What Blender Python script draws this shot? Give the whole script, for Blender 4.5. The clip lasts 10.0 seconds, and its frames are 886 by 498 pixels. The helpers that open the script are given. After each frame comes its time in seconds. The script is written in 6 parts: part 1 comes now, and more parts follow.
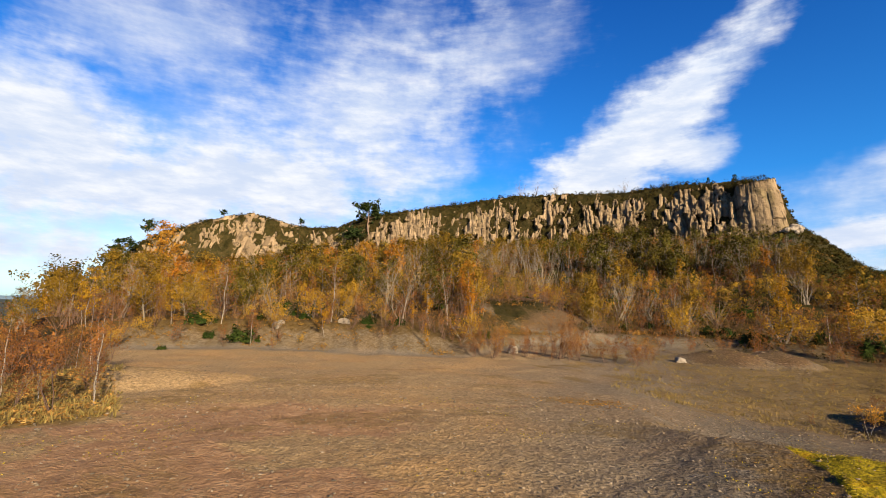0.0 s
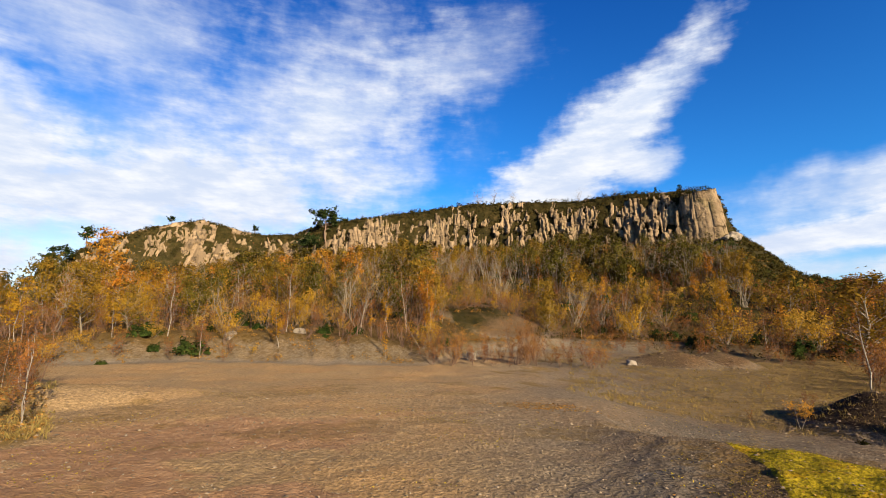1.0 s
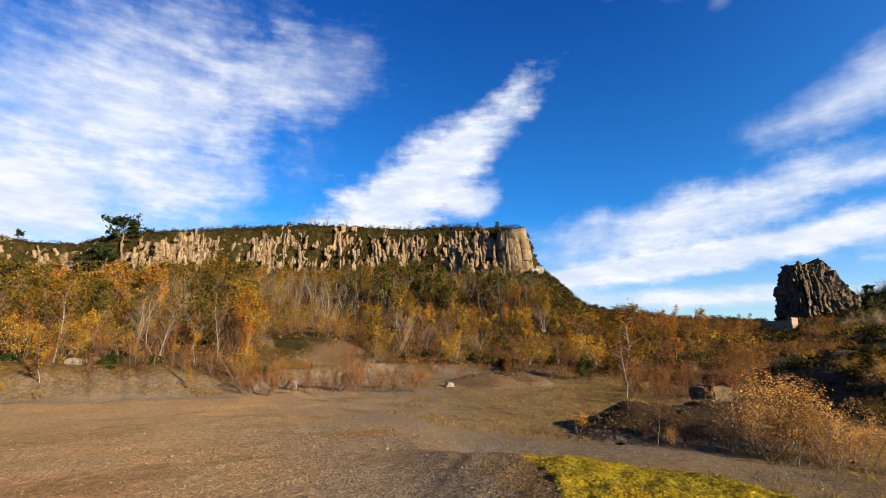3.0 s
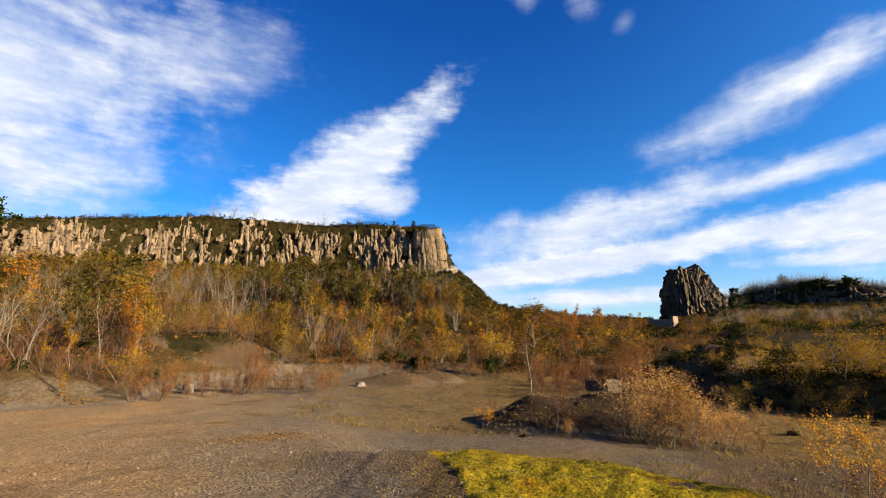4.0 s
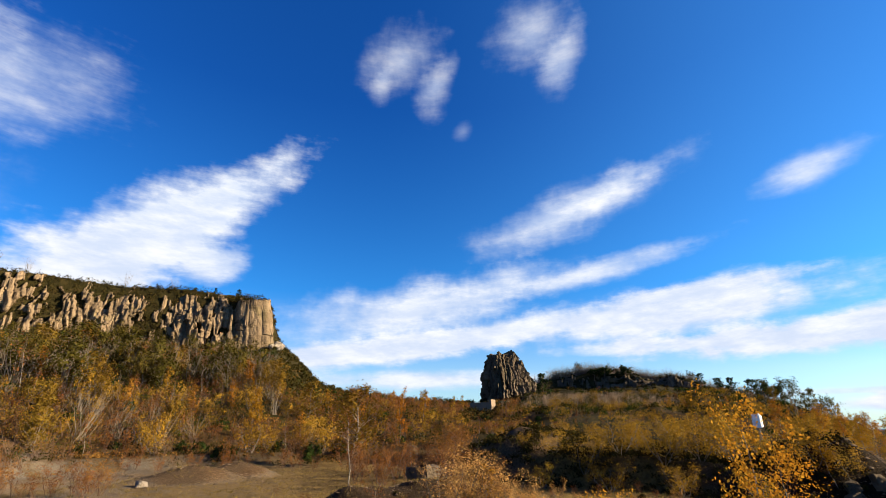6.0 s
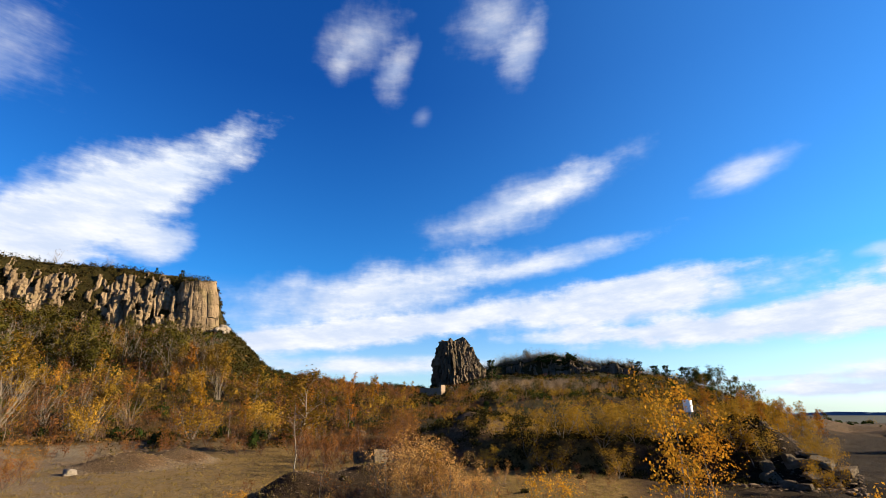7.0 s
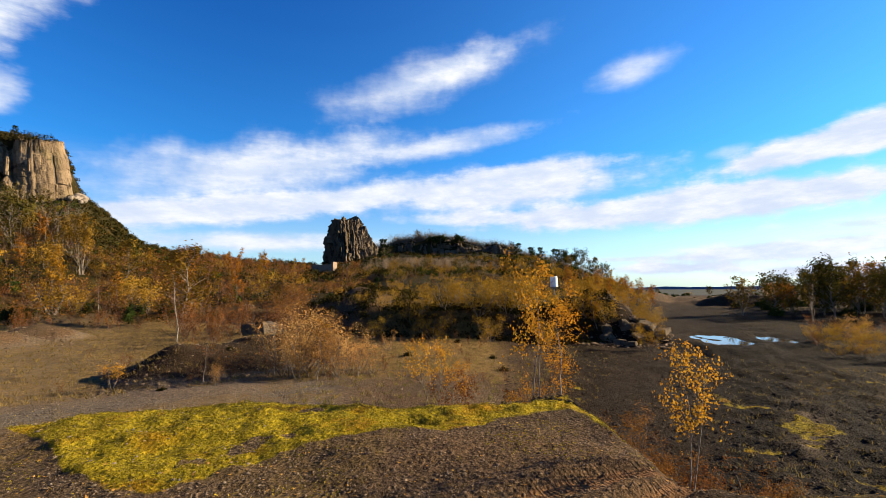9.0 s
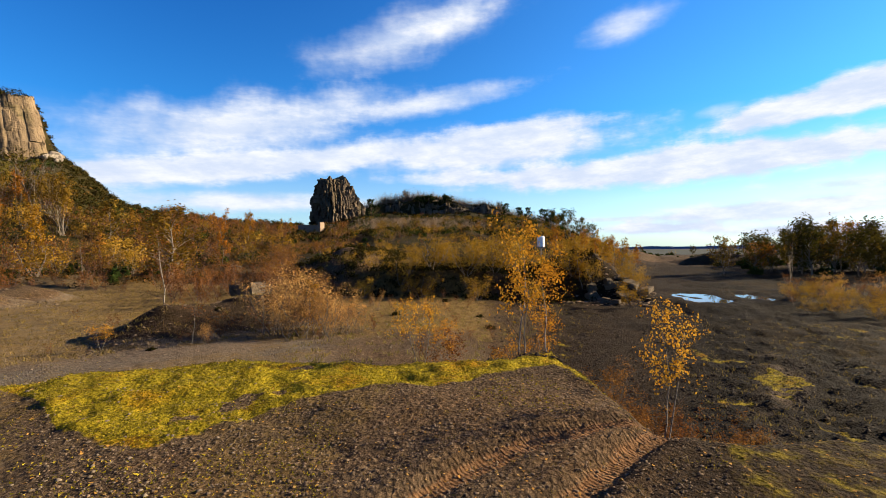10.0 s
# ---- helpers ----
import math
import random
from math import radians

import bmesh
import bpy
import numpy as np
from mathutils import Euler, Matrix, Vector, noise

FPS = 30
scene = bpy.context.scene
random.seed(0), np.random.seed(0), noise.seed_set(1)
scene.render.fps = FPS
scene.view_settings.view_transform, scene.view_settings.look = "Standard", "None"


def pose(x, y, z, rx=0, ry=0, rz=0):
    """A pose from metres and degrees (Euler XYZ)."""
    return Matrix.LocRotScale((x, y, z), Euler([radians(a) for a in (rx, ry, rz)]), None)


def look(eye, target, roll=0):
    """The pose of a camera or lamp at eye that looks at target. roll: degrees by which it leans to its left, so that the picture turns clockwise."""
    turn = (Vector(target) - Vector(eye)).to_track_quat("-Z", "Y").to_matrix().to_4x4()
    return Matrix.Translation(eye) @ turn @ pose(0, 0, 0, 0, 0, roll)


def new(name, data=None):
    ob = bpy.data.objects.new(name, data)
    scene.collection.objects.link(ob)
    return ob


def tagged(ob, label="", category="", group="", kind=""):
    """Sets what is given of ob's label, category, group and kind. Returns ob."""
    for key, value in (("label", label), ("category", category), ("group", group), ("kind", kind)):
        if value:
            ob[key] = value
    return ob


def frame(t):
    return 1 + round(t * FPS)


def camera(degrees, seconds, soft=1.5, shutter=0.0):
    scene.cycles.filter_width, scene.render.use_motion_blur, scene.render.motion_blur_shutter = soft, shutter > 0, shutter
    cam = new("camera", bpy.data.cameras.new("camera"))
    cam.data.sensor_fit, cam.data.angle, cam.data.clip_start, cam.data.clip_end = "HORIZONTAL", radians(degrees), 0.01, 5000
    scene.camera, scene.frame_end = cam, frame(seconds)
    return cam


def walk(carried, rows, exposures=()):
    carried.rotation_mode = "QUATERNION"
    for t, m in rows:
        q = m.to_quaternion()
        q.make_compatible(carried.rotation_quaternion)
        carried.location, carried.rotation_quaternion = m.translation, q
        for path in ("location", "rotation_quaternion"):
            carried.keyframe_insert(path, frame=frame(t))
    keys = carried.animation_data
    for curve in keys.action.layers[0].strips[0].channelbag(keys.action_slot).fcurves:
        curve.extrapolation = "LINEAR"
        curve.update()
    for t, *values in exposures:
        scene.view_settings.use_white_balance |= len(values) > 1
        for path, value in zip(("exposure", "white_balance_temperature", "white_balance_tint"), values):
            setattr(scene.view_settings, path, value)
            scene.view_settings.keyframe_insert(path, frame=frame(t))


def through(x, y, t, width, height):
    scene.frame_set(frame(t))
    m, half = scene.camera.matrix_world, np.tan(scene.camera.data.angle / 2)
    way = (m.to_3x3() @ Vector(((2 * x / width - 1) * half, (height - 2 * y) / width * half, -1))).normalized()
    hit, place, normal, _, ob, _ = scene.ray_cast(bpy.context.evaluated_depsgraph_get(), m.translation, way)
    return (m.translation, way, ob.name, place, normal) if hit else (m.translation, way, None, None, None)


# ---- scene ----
# ---- camera ----
EYE = 1.65
cam = camera(87.3, 10.0, soft=0.55)
ROWS = [
    (0, 0.000, 0.000, 0.000, -0.24, 6.87, -2.00),
    (0.5, 0.011, -0.000, -0.000, -2.17, 7.21, -1.56),
    (1, 0.029, -0.001, -0.000, -5.23, 7.92, -1.17),
    (1.5, 0.053, -0.004, -0.001, -9.49, 9.07, -0.93),
    (2, 0.084, -0.011, -0.001, -14.98, 10.27, -0.91),
    (2.5, 0.114, -0.020, -0.002, -20.47, 11.05, -0.92),
    (4, 0.195, -0.063, -0.003, -36.31, 11.22, -0.24),
    (4.5, 0.218, -0.082, -0.004, -41.46, 12.22, 0.08),
    (5, 0.245, -0.108, -0.004, -47.86, 15.81, 0.56),
    (5.5, 0.265, -0.133, -0.005, -53.46, 19.23, 0.78),
    (7, 0.293, -0.177, -0.005, -62.52, 19.11, 0.58),
    (7.5, 0.305, -0.202, -0.006, -67.16, 14.67, 0.67),
    (8, 0.312, -0.221, -0.006, -70.65, 10.20, 0.81),
    (8.5, 0.317, -0.238, -0.006, -73.81, 7.17, 0.81),
    (9, 0.320, -0.248, -0.007, -75.58, 4.32, 0.57),
    (9.5, 0.321, -0.252, -0.007, -76.40, 1.57, 0.87),
    (10, 0.322, -0.256, -0.007, -77.05, -0.60, 0.70),
]
walk(cam, [(t, pose(x, y, EYE + z, 90 + pitch, roll, yaw)) for t, x, y, z, yaw, pitch, roll in ROWS],
     [(0.0, 2.05), (2.5, 2.08), (5.5, 2.1), (10.0, 2.1)])

# ---- light ----
SUN_AZ, SUN_EL = 152.0, 21.0
sun_data = bpy.data.lights.new("sun", "SUN")
sun_data.energy, sun_data.angle, sun_data.color = 5.0, radians(0.5), (1.0, 0.765, 0.475)
sun = new("sun", sun_data)
to_sun = Vector((math.sin(radians(SUN_AZ)) * math.cos(radians(SUN_EL)),
                 math.cos(radians(SUN_AZ)) * math.cos(radians(SUN_EL)), math.sin(radians(SUN_EL))))
sun.matrix_world = look(to_sun * 200, (0, 0, 0))


class Nodes:
    """A small helper to write node trees."""

    def __init__(self, tree):
        self.tree, self.nodes, self.links = tree, tree.nodes, tree.links
        self.nodes.clear()

    def add(self, kind):
        return self.nodes.new(kind)

    def put(self, socket, value):
        if isinstance(value, bpy.types.NodeSocket):
            self.links.new(value, socket)
        else:
            socket.default_value = value

    def math(self, op, a, b=0.0, c=0.0, clamp=False):
        n = self.add("ShaderNodeMath")
        n.operation, n.use_clamp = op, clamp
        for s, v in zip(n.inputs, (a, b, c)):
            self.put(s, v)
        return n.outputs[0]

    def mix(self, fac, a, b, blend="MIX"):
        n = self.add("ShaderNodeMix")
        n.data_type, n.blend_type = "RGBA", blend
        self.put(n.inputs[0], fac), self.put(n.inputs[6], a), self.put(n.inputs[7], b)
        return n.outputs[2]

    def noise(self, vector, scale, detail=4.0, rough=0.55, out=0):
        n = self.add("ShaderNodeTexNoise")
        if vector is not None:
            self.put(n.inputs["Vector"], vector)
        self.put(n.inputs["Scale"], scale), self.put(n.inputs["Detail"], detail), self.put(n.inputs["Roughness"], rough)
        return n.outputs[out]

    def ramp(self, fac, stops, smooth=False):
        n = self.add("ShaderNodeValToRGB")
        n.color_ramp.interpolation = "EASE" if smooth else "LINEAR"
        while len(n.color_ramp.elements) < len(stops):
            n.color_ramp.elements.new(0.5)
        for e, (p, c) in zip(n.color_ramp.elements, stops):
            e.position = p
            e.color = (c, c, c, 1) if isinstance(c, (int, float)) else (*c, 1)
        self.put(n.inputs[0], fac)
        return n.outputs[0]

    def span(self, x, a, b, lo=0.0, hi=1.0):
        n = self.add("ShaderNodeMapRange")
        n.interpolation_type = "SMOOTHSTEP"
        for i, v in enumerate((x, a, b, lo, hi)):
            self.put(n.inputs[i], v)
        return n.outputs[0]

    def stretch(self, vector, scale, rot=(0, 0, 0)):
        n = self.add("ShaderNodeMapping")
        self.put(n.inputs[0], vector)
        n.inputs[2].default_value, n.inputs[3].default_value = rot, scale
        return n.outputs[0]


world = bpy.data.worlds.new("sky")
scene.world = world
world.use_nodes = True
N = Nodes(world.node_tree)
sky = N.add("ShaderNodeTexSky")
sky.sky_type, sky.sun_disc = "NISHITA", False
sky.sun_elevation, sky.sun_rotation = radians(SUN_EL), radians(SUN_AZ)
sky.altitude, sky.air_density, sky.dust_density, sky.ozone_density = 100.0, 1.0, 0.4, 2.5
coord = N.add("ShaderNodeTexCoord")
sep = N.add("ShaderNodeSeparateXYZ")
N.put(sep.inputs[0], coord.outputs["Generated"])
az_n = N.math("MULTIPLY", N.math("ARCTAN2", sep.outputs[0], sep.outputs[1]), 57.29578)
el_n = N.math("MULTIPLY", N.math("ARCSINE", sep.outputs[2]), 57.29578)
comb = N.add("ShaderNodeCombineXYZ")
N.put(comb.inputs[0], az_n), N.put(comb.inputs[1], el_n)
wob = N.noise(comb.outputs[0], 0.16, 4.0, 0.6)
fine = N.noise(N.stretch(comb.outputs[0], (0.05, 0.16, 1), (0, 0, radians(-25))), 3.2, 6.0, 0.62)
fibre = N.noise(N.stretch(comb.outputs[0], (0.10, 0.55, 1), (0, 0, radians(-58))), 1.5, 5.0, 0.6)
# the clouds of the day: azimuth, elevation, half length, half width, slope in degrees, thickness, softness, fibrous
CLOUDS_WEST = [
    (-26, 15, 36, 15, 12, 0.55, 1.5, 0.1), (-36, 9, 20, 7, 0, 0.8, 1.3, 0.1), (-24, 13, 22, 7, 4, 0.95, 0.9, 0.35), (-42, 15, 12, 8, -25, 1.0, 0.9, 0.3), (-10, 23, 20, 13, 35, 0.75, 1.1, 0.6),
    (-33, 27, 15, 7, 10, 0.55, 1.1, 0.6), (5, 29, 14, 6, 20, 0.5, 1.1, 0.7), (-46, 4, 14, 3.2, 0, 0.85, 0.8, 0.2), (-3, 16, 9, 6, 30, 0.5, 1.0, 0.6), (23.5, 19.6, 20, 5.6, 38, 1.0, 0.7, 0.15),
]
CLOUDS_STREAK = [
    (20, 16.5, 10, 4.2, 15, 0.95, 0.8, 0.2), (29, 17, 5, 2.6, 20, 0.75, 0.7, 0.4), (53, 13.2, 20, 4.2, 11, 0.95, 1.1, 0.1), (62, 15.5, 15, 3.0, 8, 0.75, 1.2, 0.15), (48, 8.3, 17, 2.0, 6, 1.0, 0.6, 0.2),
    (55, 5.0, 18, 1.4, 0, 0.8, 0.8, 0.2), (66, 10.8, 14, 1.7, 8, 0.8, 0.9, 0.2), (83, 11.5, 20, 3.2, 3, 1.0, 0.8, 0.2), (74, 16.5, 15, 1.7, 10, 0.75, 0.9, 0.3), (60, 9.8, 16, 1.3, 6, 0.8, 0.7, 0.2),
]
CLOUDS_FAN = [
    (86, 13.5, 12, 1.1, 2, 0.8, 0.6, 0.3), (105, 8.3, 26, 2.2, 2, 1.05, 0.5, 0.15), (82, 8.0, 14, 1.0, 0, 0.7, 0.7, 0.2), (118, 13.2, 13, 1.9, 8, 1.05, 0.5, 0.2), (112, 3.0, 15, 1.5, 2, 0.8, 0.6, 0.2),
    (101, 1.5, 9, 0.9, 0, 0.9, 0.6, 0.2), (118, 0.9, 13, 0.9, 0, 0.9, 0.6, 0.2), (98, 2.6, 9, 0.5, 0, 0.6, 0.7, 0.2), (122, 5.2, 12, 0.8, 0, 0.7, 0.7, 0.2), (73, 24.0, 15, 3.2, 16, 0.75, 1.2, 0.2),
]
CLOUDS_BAND = [
    (79, 25.8, 7, 2.4, 20, 0.75, 1.0, 0.25), (99, 23.4, 5.5, 1.8, 9, 0.7, 1.2, 0.3), (60, 35, 1.6, 1.2, 30, 0.2, 1.2, 0.5), (51.0, 42.8, 6.5, 4.2, 10, 0.5, 1.2, 0.3), (71.0, 45.0, 7.5, 4.2, 10, 0.5, 1.2, 0.3), (56.0, 40.2, 4.5, 2.8, 45, 0.5, 1.1, 0.3), (75.5, 42.0, 5.0, 2.8, 50, 0.5, 1.1, 0.3), (48.0, 40.0, 2.5, 1.6, 60, 0.35, 1.1, 0.3),
    (108, 13.5, 2.5, 0.8, 5, 0.4, 0.9, 0.4), (150, 14, 20, 4, 5, 0.6, 1.0, 0.4), (-100, 14, 30, 6, 5, 0.5, 1.0, 0.4),
]
CLOUDS = CLOUDS_WEST + CLOUDS_STREAK + CLOUDS_FAN + CLOUDS_BAND
dens = None
for caz, cel, half, wide, slope, thick, soft, fib in CLOUDS:
    ca, sa = math.cos(radians(slope)), math.sin(radians(slope))
    dx, dy = N.math("SUBTRACT", az_n, caz), N.math("SUBTRACT", el_n, cel)
    u = N.math("DIVIDE", N.math("MULTIPLY_ADD", dx, ca, N.math("MULTIPLY", dy, sa)), half)
    v = N.math("DIVIDE", N.math("MULTIPLY_ADD", dx, -sa, N.math("MULTIPLY", dy, ca)), wide)
    if slope > 36:
        v = N.math("DIVIDE", v, N.math("MULTIPLY_ADD", u, -0.42, 1.0))
    r2 = N.math("MULTIPLY_ADD", u, u, N.math("MULTIPLY", v, v))
    body = N.math("SUBTRACT", 1.0, N.math("SQRT", r2))
    tex = N.math("MULTIPLY_ADD", N.math("SUBTRACT", fibre, 0.5), 1.0 * fib, N.math("MULTIPLY", N.math("SUBTRACT", fine, 0.5), 0.75 if soft < 0.85 else 0.5))
    tex = N.math("MULTIPLY_ADD", N.math("SUBTRACT", wob, 0.5), 1.15, tex)
    d = N.math("MULTIPLY", N.span(N.math("ADD", body, tex), -0.12, soft), thick)
    dens = d if dens is None else N.math("SUBTRACT", N.math("ADD", dens, d), N.math("MULTIPLY", dens, d))
deep = N.mix(N.math("MULTIPLY", N.span(az_n, 45.0, 105.0, 0.0, 0.55), N.span(el_n, 5.0, 18.0)), N.mix(1.0, N.mix(1.0, sky.outputs[0], (1.12, 1.12, 1.12, 1), "MULTIPLY"), N.ramp(N.math("DIVIDE", el_n, 50.0, clamp=True), [(0.0, (0.60, 0.84, 1.15)), (0.10, (0.64, 0.80, 1.0)), (0.3, (0.13, 0.58, 1.02)), (0.75, (0.055, 0.37, 0.88))]), "MULTIPLY"), N.mix(1.0, sky.outputs[0], (0.33, 0.88, 1.33, 1), "MULTIPLY"))
grey = N.span(fine, 0.35, 0.75)
cloud_colour = N.mix(grey, (3.9, 4.4, 5.4, 1), (5.8, 5.8, 5.9, 1))
bg = N.add("ShaderNodeBackground")
N.put(bg.inputs[0], N.mix(1.0, N.mix(N.math("MULTIPLY", dens, 1.18, clamp=True), deep, cloud_colour), (0.83, 0.84, 0.85, 1), "MULTIPLY"))
N.put(bg.inputs[1], 0.05)
N.links.new(bg.outputs[0], N.add("ShaderNodeOutputWorld").inputs[0])


# ---- materials ----
def material(name):
    m = bpy.data.materials.new(name)
    m.use_nodes = True
    return m, Nodes(m.node_tree)


def finish(n, colour, rough=0.9, bump=None, depth=0.02, strength=0.6, spec=0.3):
    p = n.add("ShaderNodeBsdfPrincipled")
    n.put(p.inputs["Base Color"], colour), n.put(p.inputs["Roughness"], rough), n.put(p.inputs["Specular IOR Level"], spec)
    if bump is not None:
        b = n.add("ShaderNodeBump")
        n.put(b.inputs["Height"], bump), n.put(b.inputs["Distance"], depth), n.put(b.inputs["Strength"], strength)
        n.links.new(b.outputs[0], p.inputs["Normal"])
    n.links.new(p.outputs[0], n.add("ShaderNodeOutputMaterial").inputs[0])
    return p


def leaf_material(name, a, b, c, through=0.3):
    """Leaves: three tones, one leaf differing from the next and one plant from its neighbour, lit through from behind."""
    m, n = material(name)
    geo, info = n.add("ShaderNodeNewGeometry"), n.add("ShaderNodeObjectInfo")
    mixv = n.math("MULTIPLY_ADD", info.outputs["Random"], 0.55, n.math("MULTIPLY", geo.outputs["Random Per Island"], 0.55), clamp=True)
    col = n.ramp(mixv, [(0.0, a), (0.5, b), (1.0, c)])
    each = n.math("FRACT", n.math("MULTIPLY", geo.outputs["Random Per Island"], 7.31))
    col = n.mix(1.0, col, n.ramp(each, [(0.0, 0.62), (0.55, 1.0), (1.0, 1.2)]), "MULTIPLY")
    d, t, s = n.add("ShaderNodeBsdfDiffuse"), n.add("ShaderNodeBsdfTranslucent"), n.add("ShaderNodeMixShader")
    n.put(d.inputs[0], col), n.put(t.inputs[0], col), n.put(s.inputs[0], through)
    n.links.new(d.outputs[0], s.inputs[1]), n.links.new(t.outputs[0], s.inputs[2])
    n.links.new(s.outputs[0], n.add("ShaderNodeOutputMaterial").inputs[0])
    return m


def bark_material(name, a, b, marks=None):
    m, n = material(name)
    co = n.add("ShaderNodeTexCoord").outputs["Object"]
    info = n.add("ShaderNodeObjectInfo")
    f = n.noise(n.stretch(co, (6, 6, 1.5)), 4.0, 4.0)
    col = n.mix(n.math("MULTIPLY_ADD", info.outputs["Random"], 0.4, n.math("MULTIPLY", f, 0.6)), (*a, 1), (*b, 1))
    if marks:
        k = n.noise(n.stretch(co, (1.5, 1.5, 9)), 5.0, 3.0)
        col = n.mix(n.span(k, 0.56, 0.64), col, (*marks, 1))
    finish(n, col, 0.85, f, 0.01)
    return m


MAT = {}
MAT["leaf_gold"] = leaf_material("leaf_gold", (0.1670, 0.0797, 0.0084), (0.2050, 0.1123, 0.0114), (0.1898, 0.1252, 0.0167))
MAT["leaf_bright"] = leaf_material("leaf_bright", (0.29, 0.120, 0.012), (0.40, 0.198, 0.018), (0.39, 0.250, 0.032))
MAT["leaf_orange"] = leaf_material("leaf_orange", (0.1505, 0.0554, 0.0088), (0.2297, 0.0935, 0.0127), (0.2138, 0.1188, 0.0190))
MAT["leaf_ochre"] = leaf_material("leaf_ochre", (0.0716, 0.0408, 0.0076), (0.1226, 0.0749, 0.0109), (0.1124, 0.0831, 0.0150))
MAT["leaf_willow"] = leaf_material("leaf_willow", (0.1196, 0.0689, 0.0106), (0.2249, 0.1321, 0.0162), (0.2584, 0.1675, 0.0249))
MAT["leaf_olive"] = leaf_material("leaf_olive", (0.0268, 0.0243, 0.0057), (0.0465, 0.0412, 0.0086), (0.0644, 0.0501, 0.0100), 0.2)
MAT["leaf_green"] = leaf_material("leaf_green", (0.0121, 0.0222, 0.0061), (0.0202, 0.0323, 0.0081), (0.0323, 0.0444, 0.0101), 0.25)
MAT["leaf_pine"] = leaf_material("leaf_pine", (0.0101, 0.0182, 0.0073), (0.0162, 0.0263, 0.0089), (0.0242, 0.0323, 0.0121), 0.15)
MAT["leaf_rust"] = leaf_material("leaf_rust", (0.0746, 0.0299, 0.0124), (0.1195, 0.0498, 0.0175), (0.1394, 0.0697, 0.0199))
MAT["heath"] = leaf_material("heath", (0.0112, 0.0120, 0.0037), (0.0195, 0.0188, 0.0060), (0.0390, 0.0277, 0.0090), 0.12)
MAT["grass"] = leaf_material("grass", (0.1110, 0.0833, 0.0277), (0.1665, 0.1221, 0.0444), (0.1332, 0.1221, 0.0333), 0.35)
MAT["bark_birch"] = bark_material("bark_birch", (0.1662, 0.1529, 0.1330), (0.0998, 0.0865, 0.0732), (0.0199, 0.0166, 0.0150))
MAT["bark_grey"] = bark_material("bark_grey", (0.0859, 0.0715, 0.0555), (0.1288, 0.1109, 0.0895))
MAT["bark_red"] = bark_material("bark_red", (0.0508, 0.0270, 0.0190), (0.0857, 0.0540, 0.0381))
MAT["bark_pine"] = bark_material("bark_pine", (0.0693, 0.0433, 0.0303), (0.1212, 0.0866, 0.0649))


def rock_material(name, a, b, dark, scale=1.0):
    m, n = material(name)
    geo, info = n.add("ShaderNodeNewGeometry"), n.add("ShaderNodeObjectInfo")
    pos = geo.outputs["Position"]
    big, mid = n.noise(pos, 0.35 * scale, 4.0), n.noise(n.stretch(pos, (1, 1, 0.35)), 1.6 * scale, 6.0, 0.65)
    tone = n.math("MULTIPLY_ADD", info.outputs["Random"], 0.3, n.math("MULTIPLY_ADD", geo.outputs["Random Per Island"], 0.3, n.math("MULTIPLY", mid, 0.45)), clamp=True)
    col = n.mix(tone, (*a, 1), (*b, 1))
    own = n.add("ShaderNodeAttribute")
    own.attribute_name = "tone"
    col = n.mix(1.0, col, n.ramp(n.math("ADD", own.outputs["Fac"], 0.5), [(0.0, 0.62), (0.5, 1.0), (1.0, 1.4)]), "MULTIPLY")
    col = n.mix(n.math("MULTIPLY", n.span(n.noise(pos, 0.8 * scale, 5.0, 0.7), 0.50, 0.66), 0.85), col, (*dark, 1))
    col = n.mix(n.math("MULTIPLY", n.span(big, 0.55, 0.75), 0.45), col, (0.10, 0.085, 0.04, 1))
    finish(n, col, 0.92, n.noise(pos, 5.0 * scale, 8.0, 0.7), 0.16, 1.0, 0.08)
    return m


MAT["rock"] = rock_material("cliff_rock", (0.080, 0.059, 0.038), (0.188, 0.143, 0.094), (0.024, 0.020, 0.014))
MAT["rock_dark"] = rock_material("stack_rock", (0.040, 0.032, 0.022), (0.100, 0.079, 0.056), (0.014, 0.012, 0.009))
MAT["stone"] = rock_material("stone", (0.1152, 0.1008, 0.0828), (0.2592, 0.2304, 0.1944), (0.0576, 0.0504, 0.0432), 4.0)


# ---- the lie of the land ----
def lattice(ix, iy, seed):
    h = np.sin(ix * 127.1 + iy * 311.7 + seed * 74.7) * 43758.5453
    return h - np.floor(h)


def grain(x, y, seed=0):
    """Smooth value noise from 0 to 1."""
    ix, iy = np.floor(x), np.floor(y)
    fx, fy = x - ix, y - iy
    fx, fy = fx * fx * (3 - 2 * fx), fy * fy * (3 - 2 * fy)
    a, b = lattice(ix, iy, seed), lattice(ix + 1, iy, seed)
    c, d = lattice(ix, iy + 1, seed), lattice(ix + 1, iy + 1, seed)
    return a + (b - a) * fx + (c - a) * fy + (a - b - c + d) * fx * fy


def fbm(x, y, octaves=4, seed=0):
    total, amp, norm = 0.0, 1.0, 0.0
    for k in range(octaves):
        total = total + amp * grain(x * 2 ** k, y * 2 ** k, seed + k)
        norm, amp = norm + amp, amp * 0.5
    return total / norm


def ease(x, a, b):
    t = np.clip((x - a) / (b - a), 0, 1)
    return t * t * (3 - 2 * t)


